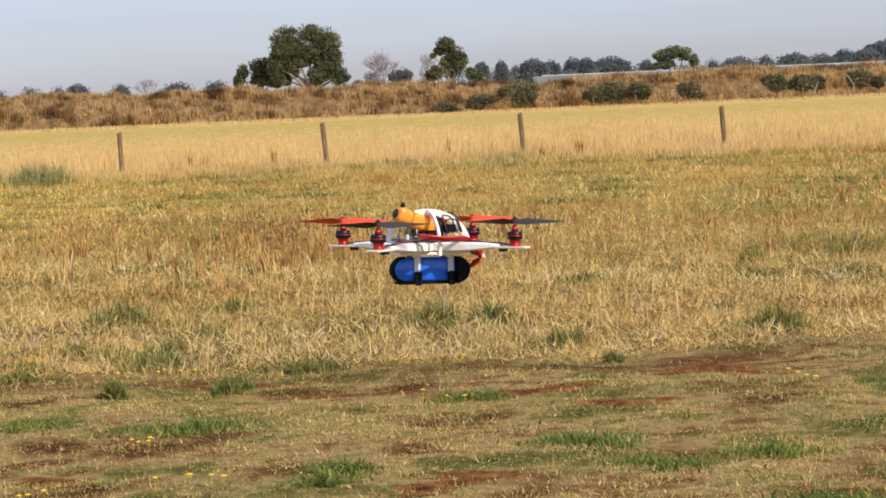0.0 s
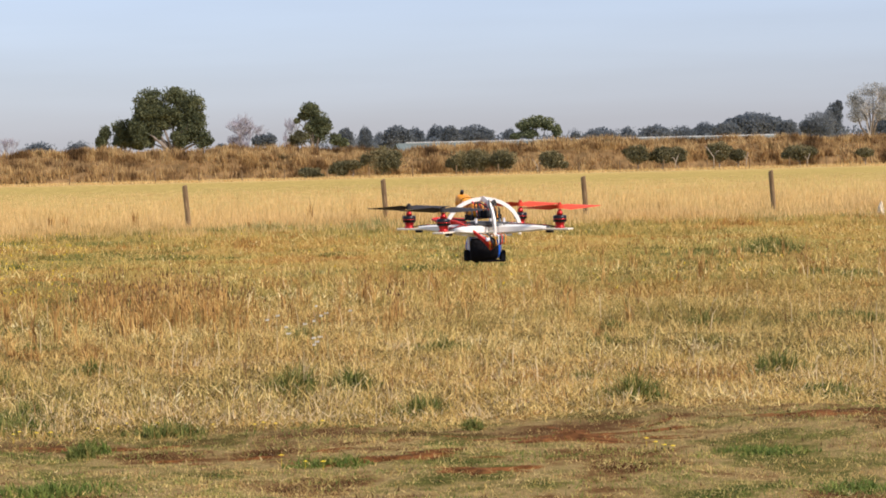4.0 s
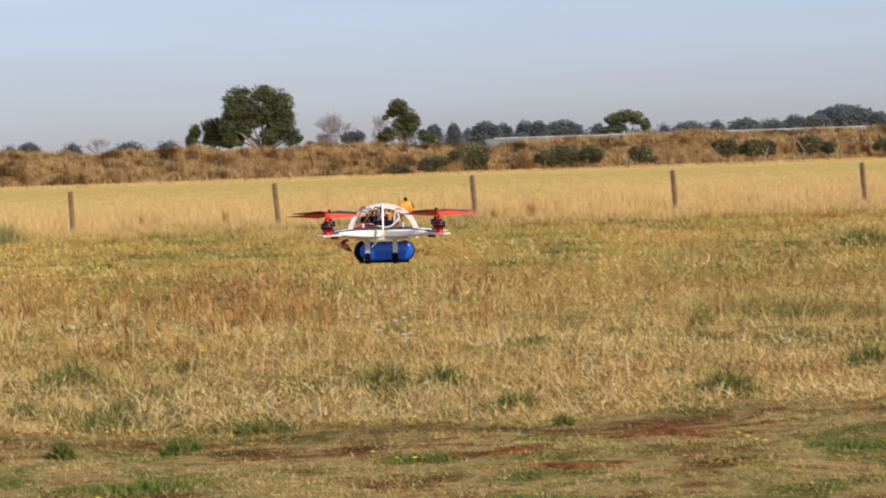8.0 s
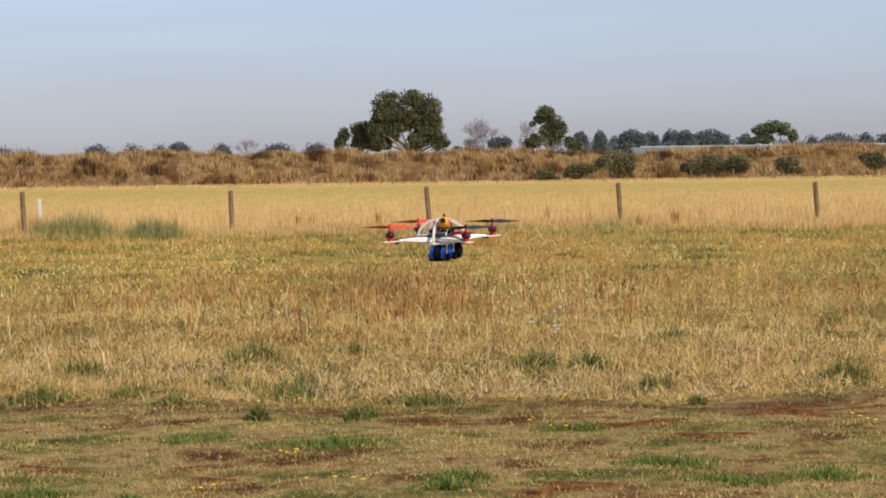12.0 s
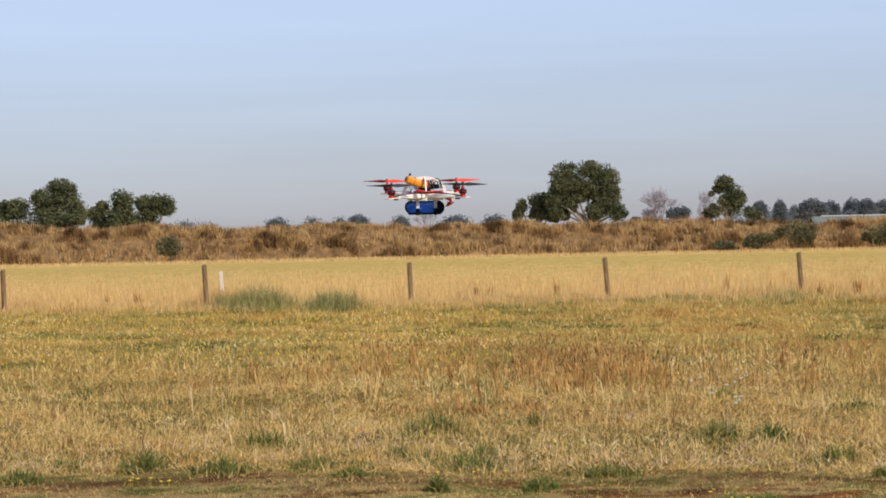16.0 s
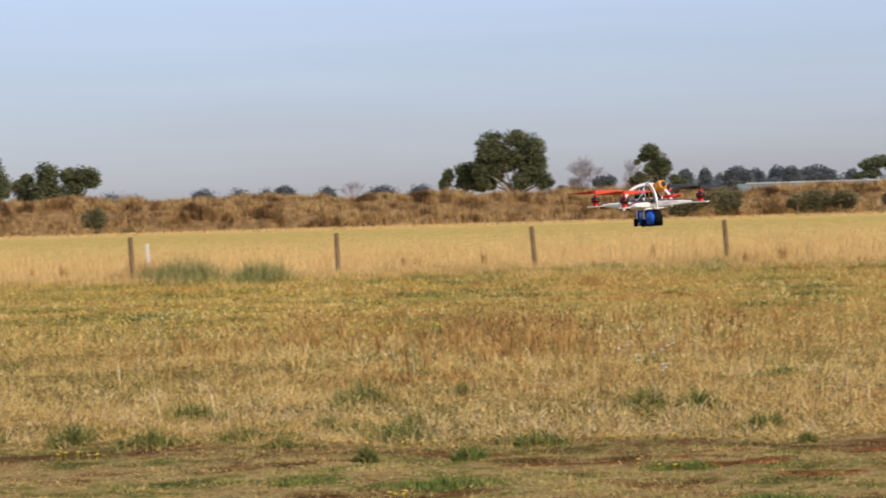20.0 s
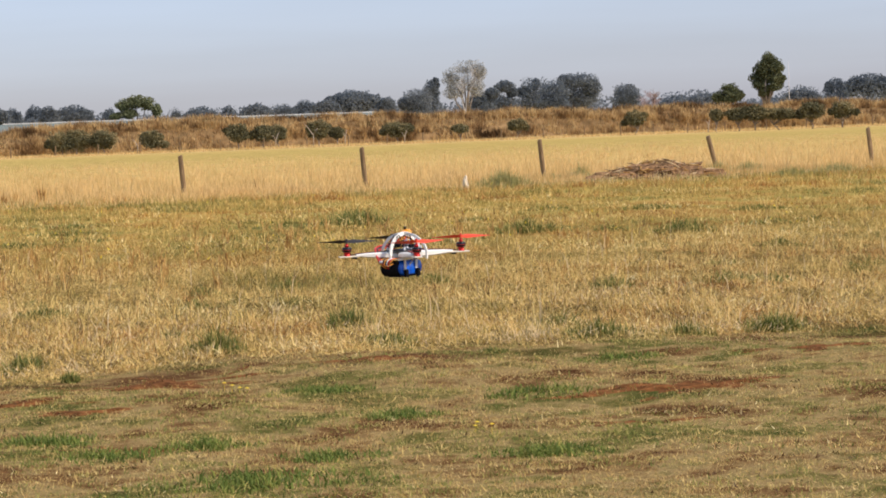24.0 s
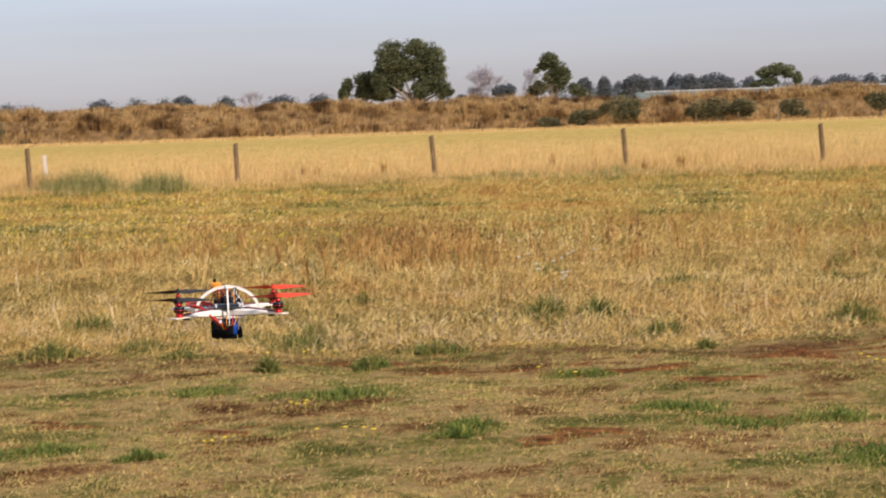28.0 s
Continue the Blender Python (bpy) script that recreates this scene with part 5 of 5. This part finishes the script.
    # bleached dead trunks among the bushes
    for i, (a, top, dx) in enumerate([(8.05, .0, -.5), (11.5, .05, .5), (12.45, .22, -.9), (13.25, .05, .3), (14.75, -.02, .4), (22.4, .0, .3)]):
        x, y = at_angle(a, 253)
        root = tagged(new("dead_tree"), "thin bleached dead tree trunk by the bank", "dead tree", "dead trunks")
        root.matrix_basis = pose(x, y, -0.05)
        h = 1.65 + 253 * math.tan(radians(top))
        v, f = tube_arrays([(0, 0, 0), (0.05, 0, h * .5), (dx * .6, 0, h * .85), (dx, 0, h)], [.06, .05, .04, .025], 6)
        part("stem", mesh_of("stem", v, f, MAT_DEADWOOD, True), parent=root)
        v, f = tube_arrays([(0.05, 0, h * .5), (-dx * .4, 0, h * .75), (-dx * .7, .1, h * .8)], [.045, .035, .02], 5)
        part("limb", mesh_of("limb", v, f, MAT_DEADWOOD, True), parent=root)


def build_shed():
    """Long low shed whose roof shows above the bank."""
    x0, y0 = at_angle(4.66, 330)
    x1, y1 = at_angle(14.3, 345)
    L = math.hypot(x1 - x0, y1 - y0)
    yaw = math.degrees(math.atan2(y1 - y0, x1 - x0))
    shed = tagged(new("long_shed"), "long low farm shed with pale green sheet roof", "shed")
    shed.matrix_basis = pose(x0, y0, 0, 0, 0, yaw)
    part("wall", box(0.6, L - 0.6, 0.6, 9.4, -0.1, 2.5), MAT_SHEDWALL, shed)
    n = int(L / 0.5)
    for side, (ya, yb) in (("front", (0.0, 5.0)), ("back", (10.0, 5.0))):
        v, f = [], []
        for i in range(n * 2 + 1):
            x = L * i / (n * 2)
            dz = 0.04 if i % 2 else 0.0
            ridge = 4.35
            v += [(x, ya, 2.55 + dz), (x + (1.6 if side == "front" and i == 0 else 0), yb, ridge + dz), (x, yb, ridge - 0.06), (x, ya, 2.49)]
        for i in range(n * 2):
            a, b = i * 4, i * 4 + 4
            f += [(a, b, b + 1, a + 1), (a + 3, a + 2, b + 2, b + 3)]
        part("roof", mesh_of("roof", v, f, MAT_ROOF), parent=shed)
    v, f = tube_arrays([(1.5, 5, 4.39), (L, 5, 4.39)], [0.12, 0.12], 6)
    part("ridge_cap", mesh_of("ridge_cap", v, f, MAT_SHEDWALL), parent=shed)
    # slender mast
    x, y = at_angle(24.42, 420)
    mast = tagged(new("mast"), "slender grey radio mast beyond the bank", "mast")
    mast.matrix_basis = pose(x, y, 0)
    part("pole", lathe([(0.1, 0), (0.07, 6), (0.04, 11.6)], 8), MAT_CHIP, mast)
    part("antenna", lathe([(0.02, 11.6), (0.015, 12.2)], 6), MAT_CHIP, mast)


# ---- quadcopter ----
R_ARM = 0.175


def arch_mesh(a, c, band_w, thick, n=28):
    """Half ring standing in the xz plane, cut from thin sheet."""
    bm = bmesh.new()
    rows = []
    for i in range(n + 1):
        t = math.pi * i / n
        ring = []
        for k, y in ((0, -thick / 2), (1, -thick / 2), (1, thick / 2), (0, thick / 2)):
            ra, rc = a - band_w * (1 - k), c - band_w * (1 - k)
            ring.append(bm.verts.new((ra * math.cos(t), y, rc * math.sin(t))))
        rows.append(ring)
    for p, q in zip(rows, rows[1:]):
        for k in range(4):
            bm.faces.new((p[k], p[(k + 1) % 4], q[(k + 1) % 4], q[k]))
    bm.faces.new(rows[0])
    bm.faces.new(rows[-1][::-1])
    bmesh.ops.recalc_face_normals(bm, faces=bm.faces[:])
    return bm


def arm_mesh():
    """Tapered hollow-look arm: broad in the middle, thin at the tip."""
    bm = bmesh.new()
    st = [(0.022, 0.025, -0.0115, 0.0052), (0.05, 0.029, -0.0115, 0.006), (0.085, 0.025, -0.0102, 0.0062), (0.12, 0.017, -0.0072, 0.0055), (0.148, 0.011, -0.0042, 0.0032)]
    rows = []
    for x, w, z0, z1 in st:
        rows.append([bm.verts.new(c) for c in ((x, -w, z0 + 0.003), (x, -w * 0.7, z0), (x, w * 0.7, z0), (x, w, z0 + 0.003), (x, w, z1 - 0.003), (x, w * 0.75, z1), (x, -w * 0.75, z1), (x, -w, z1 - 0.003))])
    for p, q in zip(rows, rows[1:]):
        for k in range(8):
            bm.faces.new((p[k], q[k], q[(k + 1) % 8], p[(k + 1) % 8]))
    bm.faces.new(rows[0])
    bm.faces.new(rows[-1][::-1])
    bmesh.ops.recalc_face_normals(bm, faces=bm.faces[:])
    return bm


def rounded_end(x_flat, x_end, z0, z1, n=10):
    """Outline in xz: flat at one end, half round at the other."""
    h = (z1 - z0) / 2
    s = 1 if x_end > x_flat else -1
    r = min(h, abs(x_end - x_flat))
    return [(x_flat, z0)] + [(x_end - s * r + s * r * math.sin(math.pi * k / n), z0 + h - h * math.cos(math.pi * k / n)) for k in range(n + 1)] + [(x_flat, z1)]


def slab(outline, y0, y1, bevel):
    """The outline in xz drawn out along y, with softened rims."""
    pts = []
    for p in outline:
        if not pts or math.hypot(p[0] - pts[-1][0], p[1] - pts[-1][1]) > 1e-5:
            pts.append(p)
    if math.hypot(pts[0][0] - pts[-1][0], pts[0][1] - pts[-1][1]) < 1e-5:
        pts.pop()
    cx, cz = sum(p[0] for p in pts) / len(pts), sum(p[1] for p in pts) / len(pts)
    bm = bmesh.new()
    rings = []
    for y, k in ((y0, 1 - bevel / 0.022), (y0 + bevel * 0.35, 1 - bevel * 0.3 / 0.022), (y0 + bevel, 1.0), (y1 - bevel, 1.0), (y1 - bevel * 0.35, 1 - bevel * 0.3 / 0.022), (y1, 1 - bevel / 0.022)):
        rings.append([bm.verts.new((cx + (x - cx) * (1 - (1 - k) * 0.5), y, cz + (z - cz) * k)) for x, z in pts])
    m = len(pts)
    for a, b in zip(rings, rings[1:]):
        for i in range(m):
            bm.faces.new((a[i], a[(i + 1) % m], b[(i + 1) % m], b[i]))
    bm.faces.new(rings[0][::-1])
    bm.faces.new(rings[-1])
    bmesh.ops.recalc_face_normals(bm, faces=bm.faces[:])
    for fc in bm.faces:
        fc.smooth = True
    return bm


def prop_mesh(material, sense):
    """Two twisted blades and a hub."""
    st = [(0.006, 0.012, 38), (0.019, 0.022, 31), (0.039, 0.022, 22), (0.061, 0.018, 16), (0.078, 0.013, 12), (0.088, 0.005, 9)]
    v, f = [], []
    for half in (0, 1):
        s0 = len(v)
        for r, c, tw in st:
            t = radians(tw) * sense
            for u, th in ((-0.45, 0.0), (0.1, 0.0012), (0.55, 0.0), (0.1, -0.0006)):
                y, z = c * u * math.cos(t) - th * math.sin(t), c * u * math.sin(t) + th
                v.append((r, y * sense, z) if half == 0 else (-r, -y * sense, z))
        for i in range(len(st) - 1):
            for k in range(4):
                a, b = s0 + i * 4 + k, s0 + i * 4 + (k + 1) % 4
                f.append((a, b, b + 4, a + 4))
        f.append(tuple(s0 + (len(st) - 1) * 4 + k for k in range(4)))
    o = len(v)
    n = 12
    for z in (-0.004, 0.005):
        v += [(0.0065 * math.cos(2 * math.pi * k / n), 0.0065 * math.sin(2 * math.pi * k / n), z) for k in range(n)]
    f += [(o + k, o + (k + 1) % n, o + n + (k + 1) % n, o + n + k) for k in range(n)] + [tuple(o + n + k for k in range(n)), tuple(o + k for k in range(n))[::-1]]
    me = mesh_of("propeller", v, f, material, False)
    bm = bmesh.new()
    bm.from_mesh(me)
    bmesh.ops.recalc_face_normals(bm, faces=bm.faces[:])
    bm.to_mesh(me)
    bm.free()
    return me


def build_quadcopter():
    q = tagged(new("quadcopter"), "home-made white quadcopter hovering with a blue battery underneath", "quadcopter")
    props = []
    arm = None
    for i, ang in enumerate((45, 135, -135, -45)):
        red = ang < 0
        turn = pose(0, 0, 0, 0, 0, ang)
        ob = part("arm", arm_mesh() if arm is None else arm, MAT_WHITE, q, at=turn)
        arm = ob.data
        part("motor_mount", box(R_ARM - 0.036, R_ARM + 0.024, -0.0125, 0.0125, -0.0047, -0.0011, 0.0012), MAT_PLY, q, at=turn)
        part("screw", box(R_ARM - 0.03, R_ARM - 0.016, -0.005, 0.005, -0.0105, -0.0047, 0.001), MAT_BLACK, q, at=turn)
        c = turn @ Vector((R_ARM, 0, 0))
        motor = part("motor", lathe([(0.0105, -0.0012), (0.0105, 0.0018), (0.0088, 0.0023), (0.0088, 0.0070), (0.0102, 0.0076), (0.0102, 0.0111)], 20), MAT_RED, q, "red anodised motor base", at=Matrix.Translation(c))
        part("bell", lathe([(0.0118, 0.0112), (0.0138, 0.0119), (0.0138, 0.0232), (0.012, 0.0250), (0.008, 0.0253)], 21), MAT_BLACK, motor, "black motor bell")
        part("stator_ring", lathe([(0.014, 0.0167), (0.014, 0.0180)], 21), MAT_RED, motor)
        part("shaft_collar", lathe([(0.0062, 0.0254), (0.0062, 0.0318), (0.0042, 0.0331), (0.0036, 0.0372)], 14), MAT_RED, motor, "red prop adapter")
        pm = prop_mesh(MAT_PROPRED if red else MAT_PROPBLACK, 1 if i % 2 else -1)
        p = part("propeller", pm, parent=q, label="red two-bladed propeller" if red else "black two-bladed propeller", at=Matrix.Translation(c + Vector((0, 0, 0.042))))
        part("prop_nut", lathe([(0.0035, 0.005), (0.0035, 0.0075), (0.002, 0.009)], 10), MAT_RED if red else MAT_BLACK, p)
        props.append((p, c + Vector((0, 0, 0.042)), 1 if i % 2 else -1))
        # motor leads along the arm
        for j, dy in enumerate((-0.004, 0.0, 0.004)):
            a = turn @ Vector((R_ARM - 0.010, dy, 0.002))
            b = turn @ Vector((R_ARM - 0.04, dy * 1.4, 0.0055))
            e = turn @ Vector((0.124, dy * 1.3, 0.0048))
            wire("motor_lead", [a, b, e, turn @ Vector((0.1, dy, 0.0075)), turn @ Vector((0.055, dy * 2, 0.0085))], 0.0012, (MAT_WIREBLACK, MAT_WIRERED, MAT_WIREBLACK)[j], q)
    # centre plates
    part("lower_plate", box(-0.062, 0.062, -0.042, 0.042, -0.0165, -0.0117, 0.0015), MAT_WHITE, q)
    part("upper_plate", box(-0.056, 0.056, -0.036, 0.036, 0.0085, 0.0115, 0.0012), MAT_BOARD, q, "dark fibreglass upper plate")
    for sx in (-1, 1):
        for sy in (-1, 1):
            part("spacer", lathe([(0.003, -0.012), (0.003, 0.0205)], 8), MAT_CHIP, q, at=pose(sx * 0.045, sy * 0.03, 0))
    # crossed hoops
    part("hoop", arch_mesh(0.081, 0.0685, 0.0115, 0.004), MAT_WHITE, q, "white half-round guard hoop", at=pose(0, 0, -0.004))
    part("hoop", arch_mesh(0.0835, 0.067, 0.0075, 0.004), MAT_WHITE, q, "white half-round guard hoop", at=pose(0, 0, -0.004, 0, 0, 90))
    for sx, sy in ((1, 0), (-1, 0), (0, 1), (0, -1)):
        part("hoop_foot", box(-0.003, 0.003, -0.003, 0.003, -0.0165, 0.0, 0.0008), MAT_WHITE, q, at=pose(sx * 0.0765, sy * 0.079, 0))
    # electronics
    brd = part("flight_board", box(-0.03, 0.034, -0.025, 0.025, 0.0195, 0.0215, 0.0004), MAT_BOARD, q, "dark flight controller board")
    rng = random.Random(4)
    for k in range(9):
        x, y, s = rng.uniform(-0.026, 0.028), rng.uniform(-0.02, 0.02), rng.uniform(0.003, 0.006)
        part("component", box(x - s, x + s, y - s * 0.7, y + s * 0.7, 0.0216, 0.0216 + rng.uniform(0.002, 0.006), 0.0004), MAT_CHIP if k % 2 else MAT_BLACK, brd)
    part("receiver", box(-0.05, -0.022, -0.014, 0.014, 0.022, 0.036, 0.0015), MAT_FOAM, q, "black radio receiver")
    part("speed_controller", box(-0.02, 0.02, -0.034, -0.026, 0.0157, 0.027, 0.001), MAT_FOAM, q, "black heat-shrunk speed controller")
    part("speed_controller", box(-0.02, 0.02, 0.026, 0.034, 0.0157, 0.027, 0.001), MAT_FOAM, q, "black heat-shrunk speed controller")
    for k in range(24):
        x, y = rng.uniform(-0.05, 0.03), rng.uniform(-0.03, 0.03)
        x2, y2 = x + rng.uniform(-0.03, 0.03), y + rng.uniform(-0.025, 0.025)
        wire("lead", [(x, y, 0.02), (x * 0.8 + 0.004, y * 1.1, rng.uniform(0.035, 0.052)), ((x + x2) / 2, (y + y2) / 2, rng.uniform(0.036, 0.056)), (x2, y2, 0.022)], 0.0013, (MAT_WIREBLACK, MAT_WIRERED, MAT_BLACK, MAT_STRAP, MAT_WIREBLACK, MAT_WIREORANGE)[k % 6], q)
    # orange-wrapped camera, tilted up towards the front
    cm = part("camera_pod", box(-0.042, 0.044, -0.0155, 0.0155, -0.0145, 0.0145, 0.0125, 5), MAT_ORANGE, q, "camera wrapped in orange tape, tilted upward", at=pose(0.026, 0.019, 0.0425, 0, -21, 14))
    for x in (-0.012, 0.016):
        k = [(math.cos(t * math.pi / 8), math.sin(t * math.pi / 8)) for t in range(17)]
        wire("band", [(x, math.copysign(0.0156 * abs(c) ** 0.6, c), math.copysign(0.0147 * abs(d) ** 0.6, d)) for c, d in k], 0.0007, MAT_FOAM, cm, "thin black elastic band")
    part("lens", lathe([(0.0085, 0.0), (0.0085, 0.002), (0.0065, 0.003), (0.004, 0.0025)], 16), MAT_BLACK, cm, at=pose(0.0435, 0, 0, 0, 90, 0))
    part("antenna_stub", lathe([(0.004, 0.0), (0.004, 0.006), (0.0028, 0.009)], 10), MAT_BLACK, cm, at=pose(0.037, 0.003, 0.0142))
    part("pod_stand", box(-0.028, 0.012, -0.009, 0.009, 0.0218, 0.036, 0.002), MAT_FOAM, q, "dark foam pod stand")
    # battery slung below
    bat = part("battery", slab(rounded_end(0.0, 0.0675, -0.0645, -0.0215) + rounded_end(0.0, -0.054, -0.0645, -0.0215)[::-1], -0.0215, 0.0215, 0.006), MAT_BLUE, q, "shiny blue shrink-wrapped battery pack")
    part("end_pad", slab(rounded_end(-0.045, -0.067, -0.0672, -0.0195), -0.011, 0.045, 0.006), MAT_FOAM, bat, "black foam end pad")
    part("end_pad", slab(rounded_end(0.044, 0.0705, -0.067, -0.0195), -0.007, 0.0185, 0.005), MAT_FOAM, bat, "black foam end pad")
    part("base_pad", box(-0.056, 0.058, -0.0205, 0.0205, -0.069, -0.065, 0.0018), MAT_FOAM, bat, "black foam base strip")
    for x in (0.026, -0.036):
        for s in (-1, 1):
            y = s * 0.0245
            part("strap", box(x - 0.0055, x + 0.0055, y - 0.0012, y + 0.0012, -0.05, -0.012, 0.0006), MAT_STRAP, q, "white battery strap")
            part("foot", box(x - 0.0065, x + 0.0065, s * 0.0285 - 0.006, s * 0.0285 + 0.006, -0.0705, -0.046, 0.0045, 3), MAT_FOAM, q, "black rubber foot")
    # leads at the tail
    for k, (dy, mat) in enumerate(((0.012, MAT_WIRERED), (0.006, MAT_WIREBLACK), (0.0, MAT_WIRERED), (-0.006, MAT_WIREBLACK))):
        wire("power_lead", [(-0.02, 0.036 + dy * 0.4, 0.002), (-0.045, 0.05 + dy, 0.004), (-0.075, 0.036 + dy, -0.006 - 0.003 * k), (-0.09 - 0.002 * k, 0.018 + dy, -0.024), (-0.076, 0.006 + dy * 0.5, -0.04)], 0.0017, mat, q, "red battery lead" if mat is MAT_WIRERED else "")
    for k, (mat, rise) in enumerate(((MAT_WIRERED, 0.018), (MAT_WIRERED, 0.0145), (MAT_WIREBLACK, 0.016), (MAT_WIRERED, 0.012))):
        wire("power_lead", [(0.01 - 0.004 * k, 0.038, rise), (0.034, 0.071 - 0.002 * k, rise + 0.003), (0.026 - 0.004 * k, 0.102 - 0.005 * k, rise + 0.002), (-0.008, 0.097 - 0.005 * k, rise - 0.002), (-0.05, 0.072 - 0.004 * k, rise - 0.003), (-0.087, 0.04 - 0.003 * k, -0.01 - 0.004 * k), (-0.09 + 0.003 * k, 0.018, -0.03), (-0.074, 0.009, -0.042)], 0.0023, mat, q, "red battery lead" if mat is MAT_WIRERED else "")
    for k, mat in enumerate((MAT_WIREORANGE, MAT_WIREBLACK, MAT_WIREORANGE, MAT_STRAP, MAT_WIRERED, MAT_WIREORANGE)):
        wire("balance_lead", [(-0.08, 0.014 - 0.005 * k, -0.042 + 0.003 * k), (-0.098 - 0.002 * (k % 3), 0.018 - 0.006 * k, -0.03), (-0.09, 0.022 - 0.008 * k, -0.014), (-0.055, 0.02 - 0.008 * k, -0.011)], 0.0012, mat, q)
    part("lead_plug", box(-0.099, -0.091, 0.018, 0.026, -0.024, -0.017, 0.0015), MAT_STRAP, q, "white plug")
    wire("antenna_wire", [(-0.03, -0.025, 0.02), (0.01, -0.04, 0.012), (0.035, -0.03, 0.03), (0.03, -0.02, 0.05)], 0.0016, MAT_STRAP, q)
    wire("antenna_wire", [(0.0, -0.036, 0.012), (-0.01, -0.04, -0.012), (-0.028, -0.034, -0.035)], 0.0014, MAT_STRAP, q)
    return q, props


build_ground()
build_bank()
quad, propellers = build_quadcopter()
build_fences()
fence_plants()
near_plants()
build_trees()
build_shed()
soil_patches()
build_grass()

def motions():
    flight = [
        (0, pose(0.249, 5.488, 1.342, 0.8, -2.0, -165.6)),
        (0.5, pose(0.344, 5.490, 1.355, 0.6, -0.8, -174.0)),
        (1, pose(0.471, 5.536, 1.418, 0.1, 2.2, -184.7)),
        (1.5, pose(0.525, 5.518, 1.441, 0.3, 1.8, -197.1)),
        (2, pose(0.613, 5.615, 1.466, 0.2, 2.4, -208.3)),
        (2.5, pose(0.650, 5.613, 1.510, -0.8, 2.3, -221.5)),
        (3, pose(0.666, 5.794, 1.521, -1.3, 1.8, -235.0)),
        (3.5, pose(0.669, 6.050, 1.492, -0.5, 0.4, -242.0)),
        (4, pose(0.675, 6.107, 1.461, 0.0, -0.5, -258.8)),
        (4.5, pose(0.720, 6.467, 1.518, -0.3, -0.2, -265.8)),
        (6.5, pose(0.778, 6.318, 1.368, -3.4, -1.4, -326.5)),
        (7, pose(0.712, 6.404, 1.298, -3.0, -1.3, -340.0)),
        (7.5, pose(0.555, 6.489, 1.360, -1.4, -0.9, -353.0)),
        (8, pose(0.298, 6.571, 1.441, -0.2, 0.8, -361.9)),
        (8.5, pose(-0.009, 5.885, 1.431, 0.4, 1.2, -369.4)),
        (9, pose(-0.260, 5.784, 1.491, 1.0, 1.3, -376.4)),
        (9.5, pose(-0.424, 6.093, 1.597, -0.6, 0.2, -393.7)),
        (10, pose(-0.468, 6.127, 1.635, -1.9, -1.3, -405.2)),
        (10.5, pose(-0.430, 6.380, 1.565, 0.5, 0.7, -417.9)),
        (11, pose(-0.317, 6.583, 1.427, 1.2, 3.3, -438.2)),
        (11.5, pose(-0.166, 6.794, 1.343, -0.3, 2.8, -452.3)),
        (13.5, pose(0.017, 6.118, 1.671, 0.3, 3.3, -517.6)),
        (14, pose(-0.156, 6.632, 1.691, -0.4, 2.6, -518.5)),
        (14.5, pose(-0.349, 6.858, 1.717, -1.2, 1.0, -524.9)),
        (15, pose(-0.522, 6.936, 1.675, -2.0, -0.3, -532.4)),
        (15.5, pose(-0.637, 7.227, 1.711, -3.5, -0.3, -532.7)),
        (16, pose(-0.743, 7.589, 1.772, -5.0, -0.0, -530.6)),
        (16.5, pose(-0.812, 7.641, 1.718, -4.0, 0.0, -530.2)),
        (17, pose(-0.834, 7.558, 1.606, -3.0, 1.1, -530.3)),
        (17.5, pose(-0.844, 7.258, 1.542, -1.6, 1.1, -520.5)),
        (18, pose(-0.945, 7.300, 1.553, -0.7, -1.1, -505.2)),
        (18.5, pose(-0.991, 7.398, 1.519, -1.6, -2.2, -494.6)),
        (19, pose(-0.698, 6.950, 1.450, -1.6, -0.4, -474.0)),
        (19.5, pose(-0.291, 6.481, 1.499, 0.0, 0.5, -457.1)),
        (20, pose(0.253, 6.646, 1.607, 2.8, 1.5, -430.6)),
        (20.5, pose(0.703, 6.660, 1.703, 3.0, 0.9, -410.7)),
        (21, pose(1.089, 6.525, 1.746, 2.4, -0.8, -380.5)),
        (21.5, pose(1.377, 6.411, 1.722, 0.7, 1.2, -355.1)),
        (22, pose(1.640, 6.268, 1.628, -1.3, 1.0, -323.4)),
        (22.5, pose(1.801, 6.238, 1.521, -1.2, 1.2, -323.6)),
        (24.5, pose(1.533, 6.221, 1.200, 0.2, -0.3, -313.8)),
        (25, pose(1.207, 6.350, 1.225, 0.2, -0.0, -307.8)),
        (25.5, pose(0.902, 6.361, 1.296, 0.4, -2.4, -295.5)),
        (26, pose(0.638, 6.420, 1.416, 1.6, -4.3, -283.0)),
        (26.5, pose(0.375, 6.210, 1.499, -0.3, -3.9, -272.4)),
        (27, pose(0.067, 6.012, 1.473, -0.5, -3.7, -267.8)),
        (27.5, pose(-0.257, 5.905, 1.346, -0.6, -2.3, -265.5)),
        (28, pose(-0.630, 5.451, 1.127, -0.4, -0.9, -262.6)),
    ]
    walk(quad, flight)
    ts = [t for t, _ in flight]
    yaw = np.degrees(np.unwrap([m.to_euler().z for _, m in flight]))
    for i, (p, c, sense) in enumerate(propellers):
        rows = []
        for k in range(841):
            t = k / FPS
            a = sense * 84 * k - float(np.interp(t, ts, yaw)) + (8, -14, 12, -6)[i]
            rows.append((t, Matrix.Translation(c) @ pose(0, 0, 0, 0, 0, a)))
        walk(p, rows)


motions()
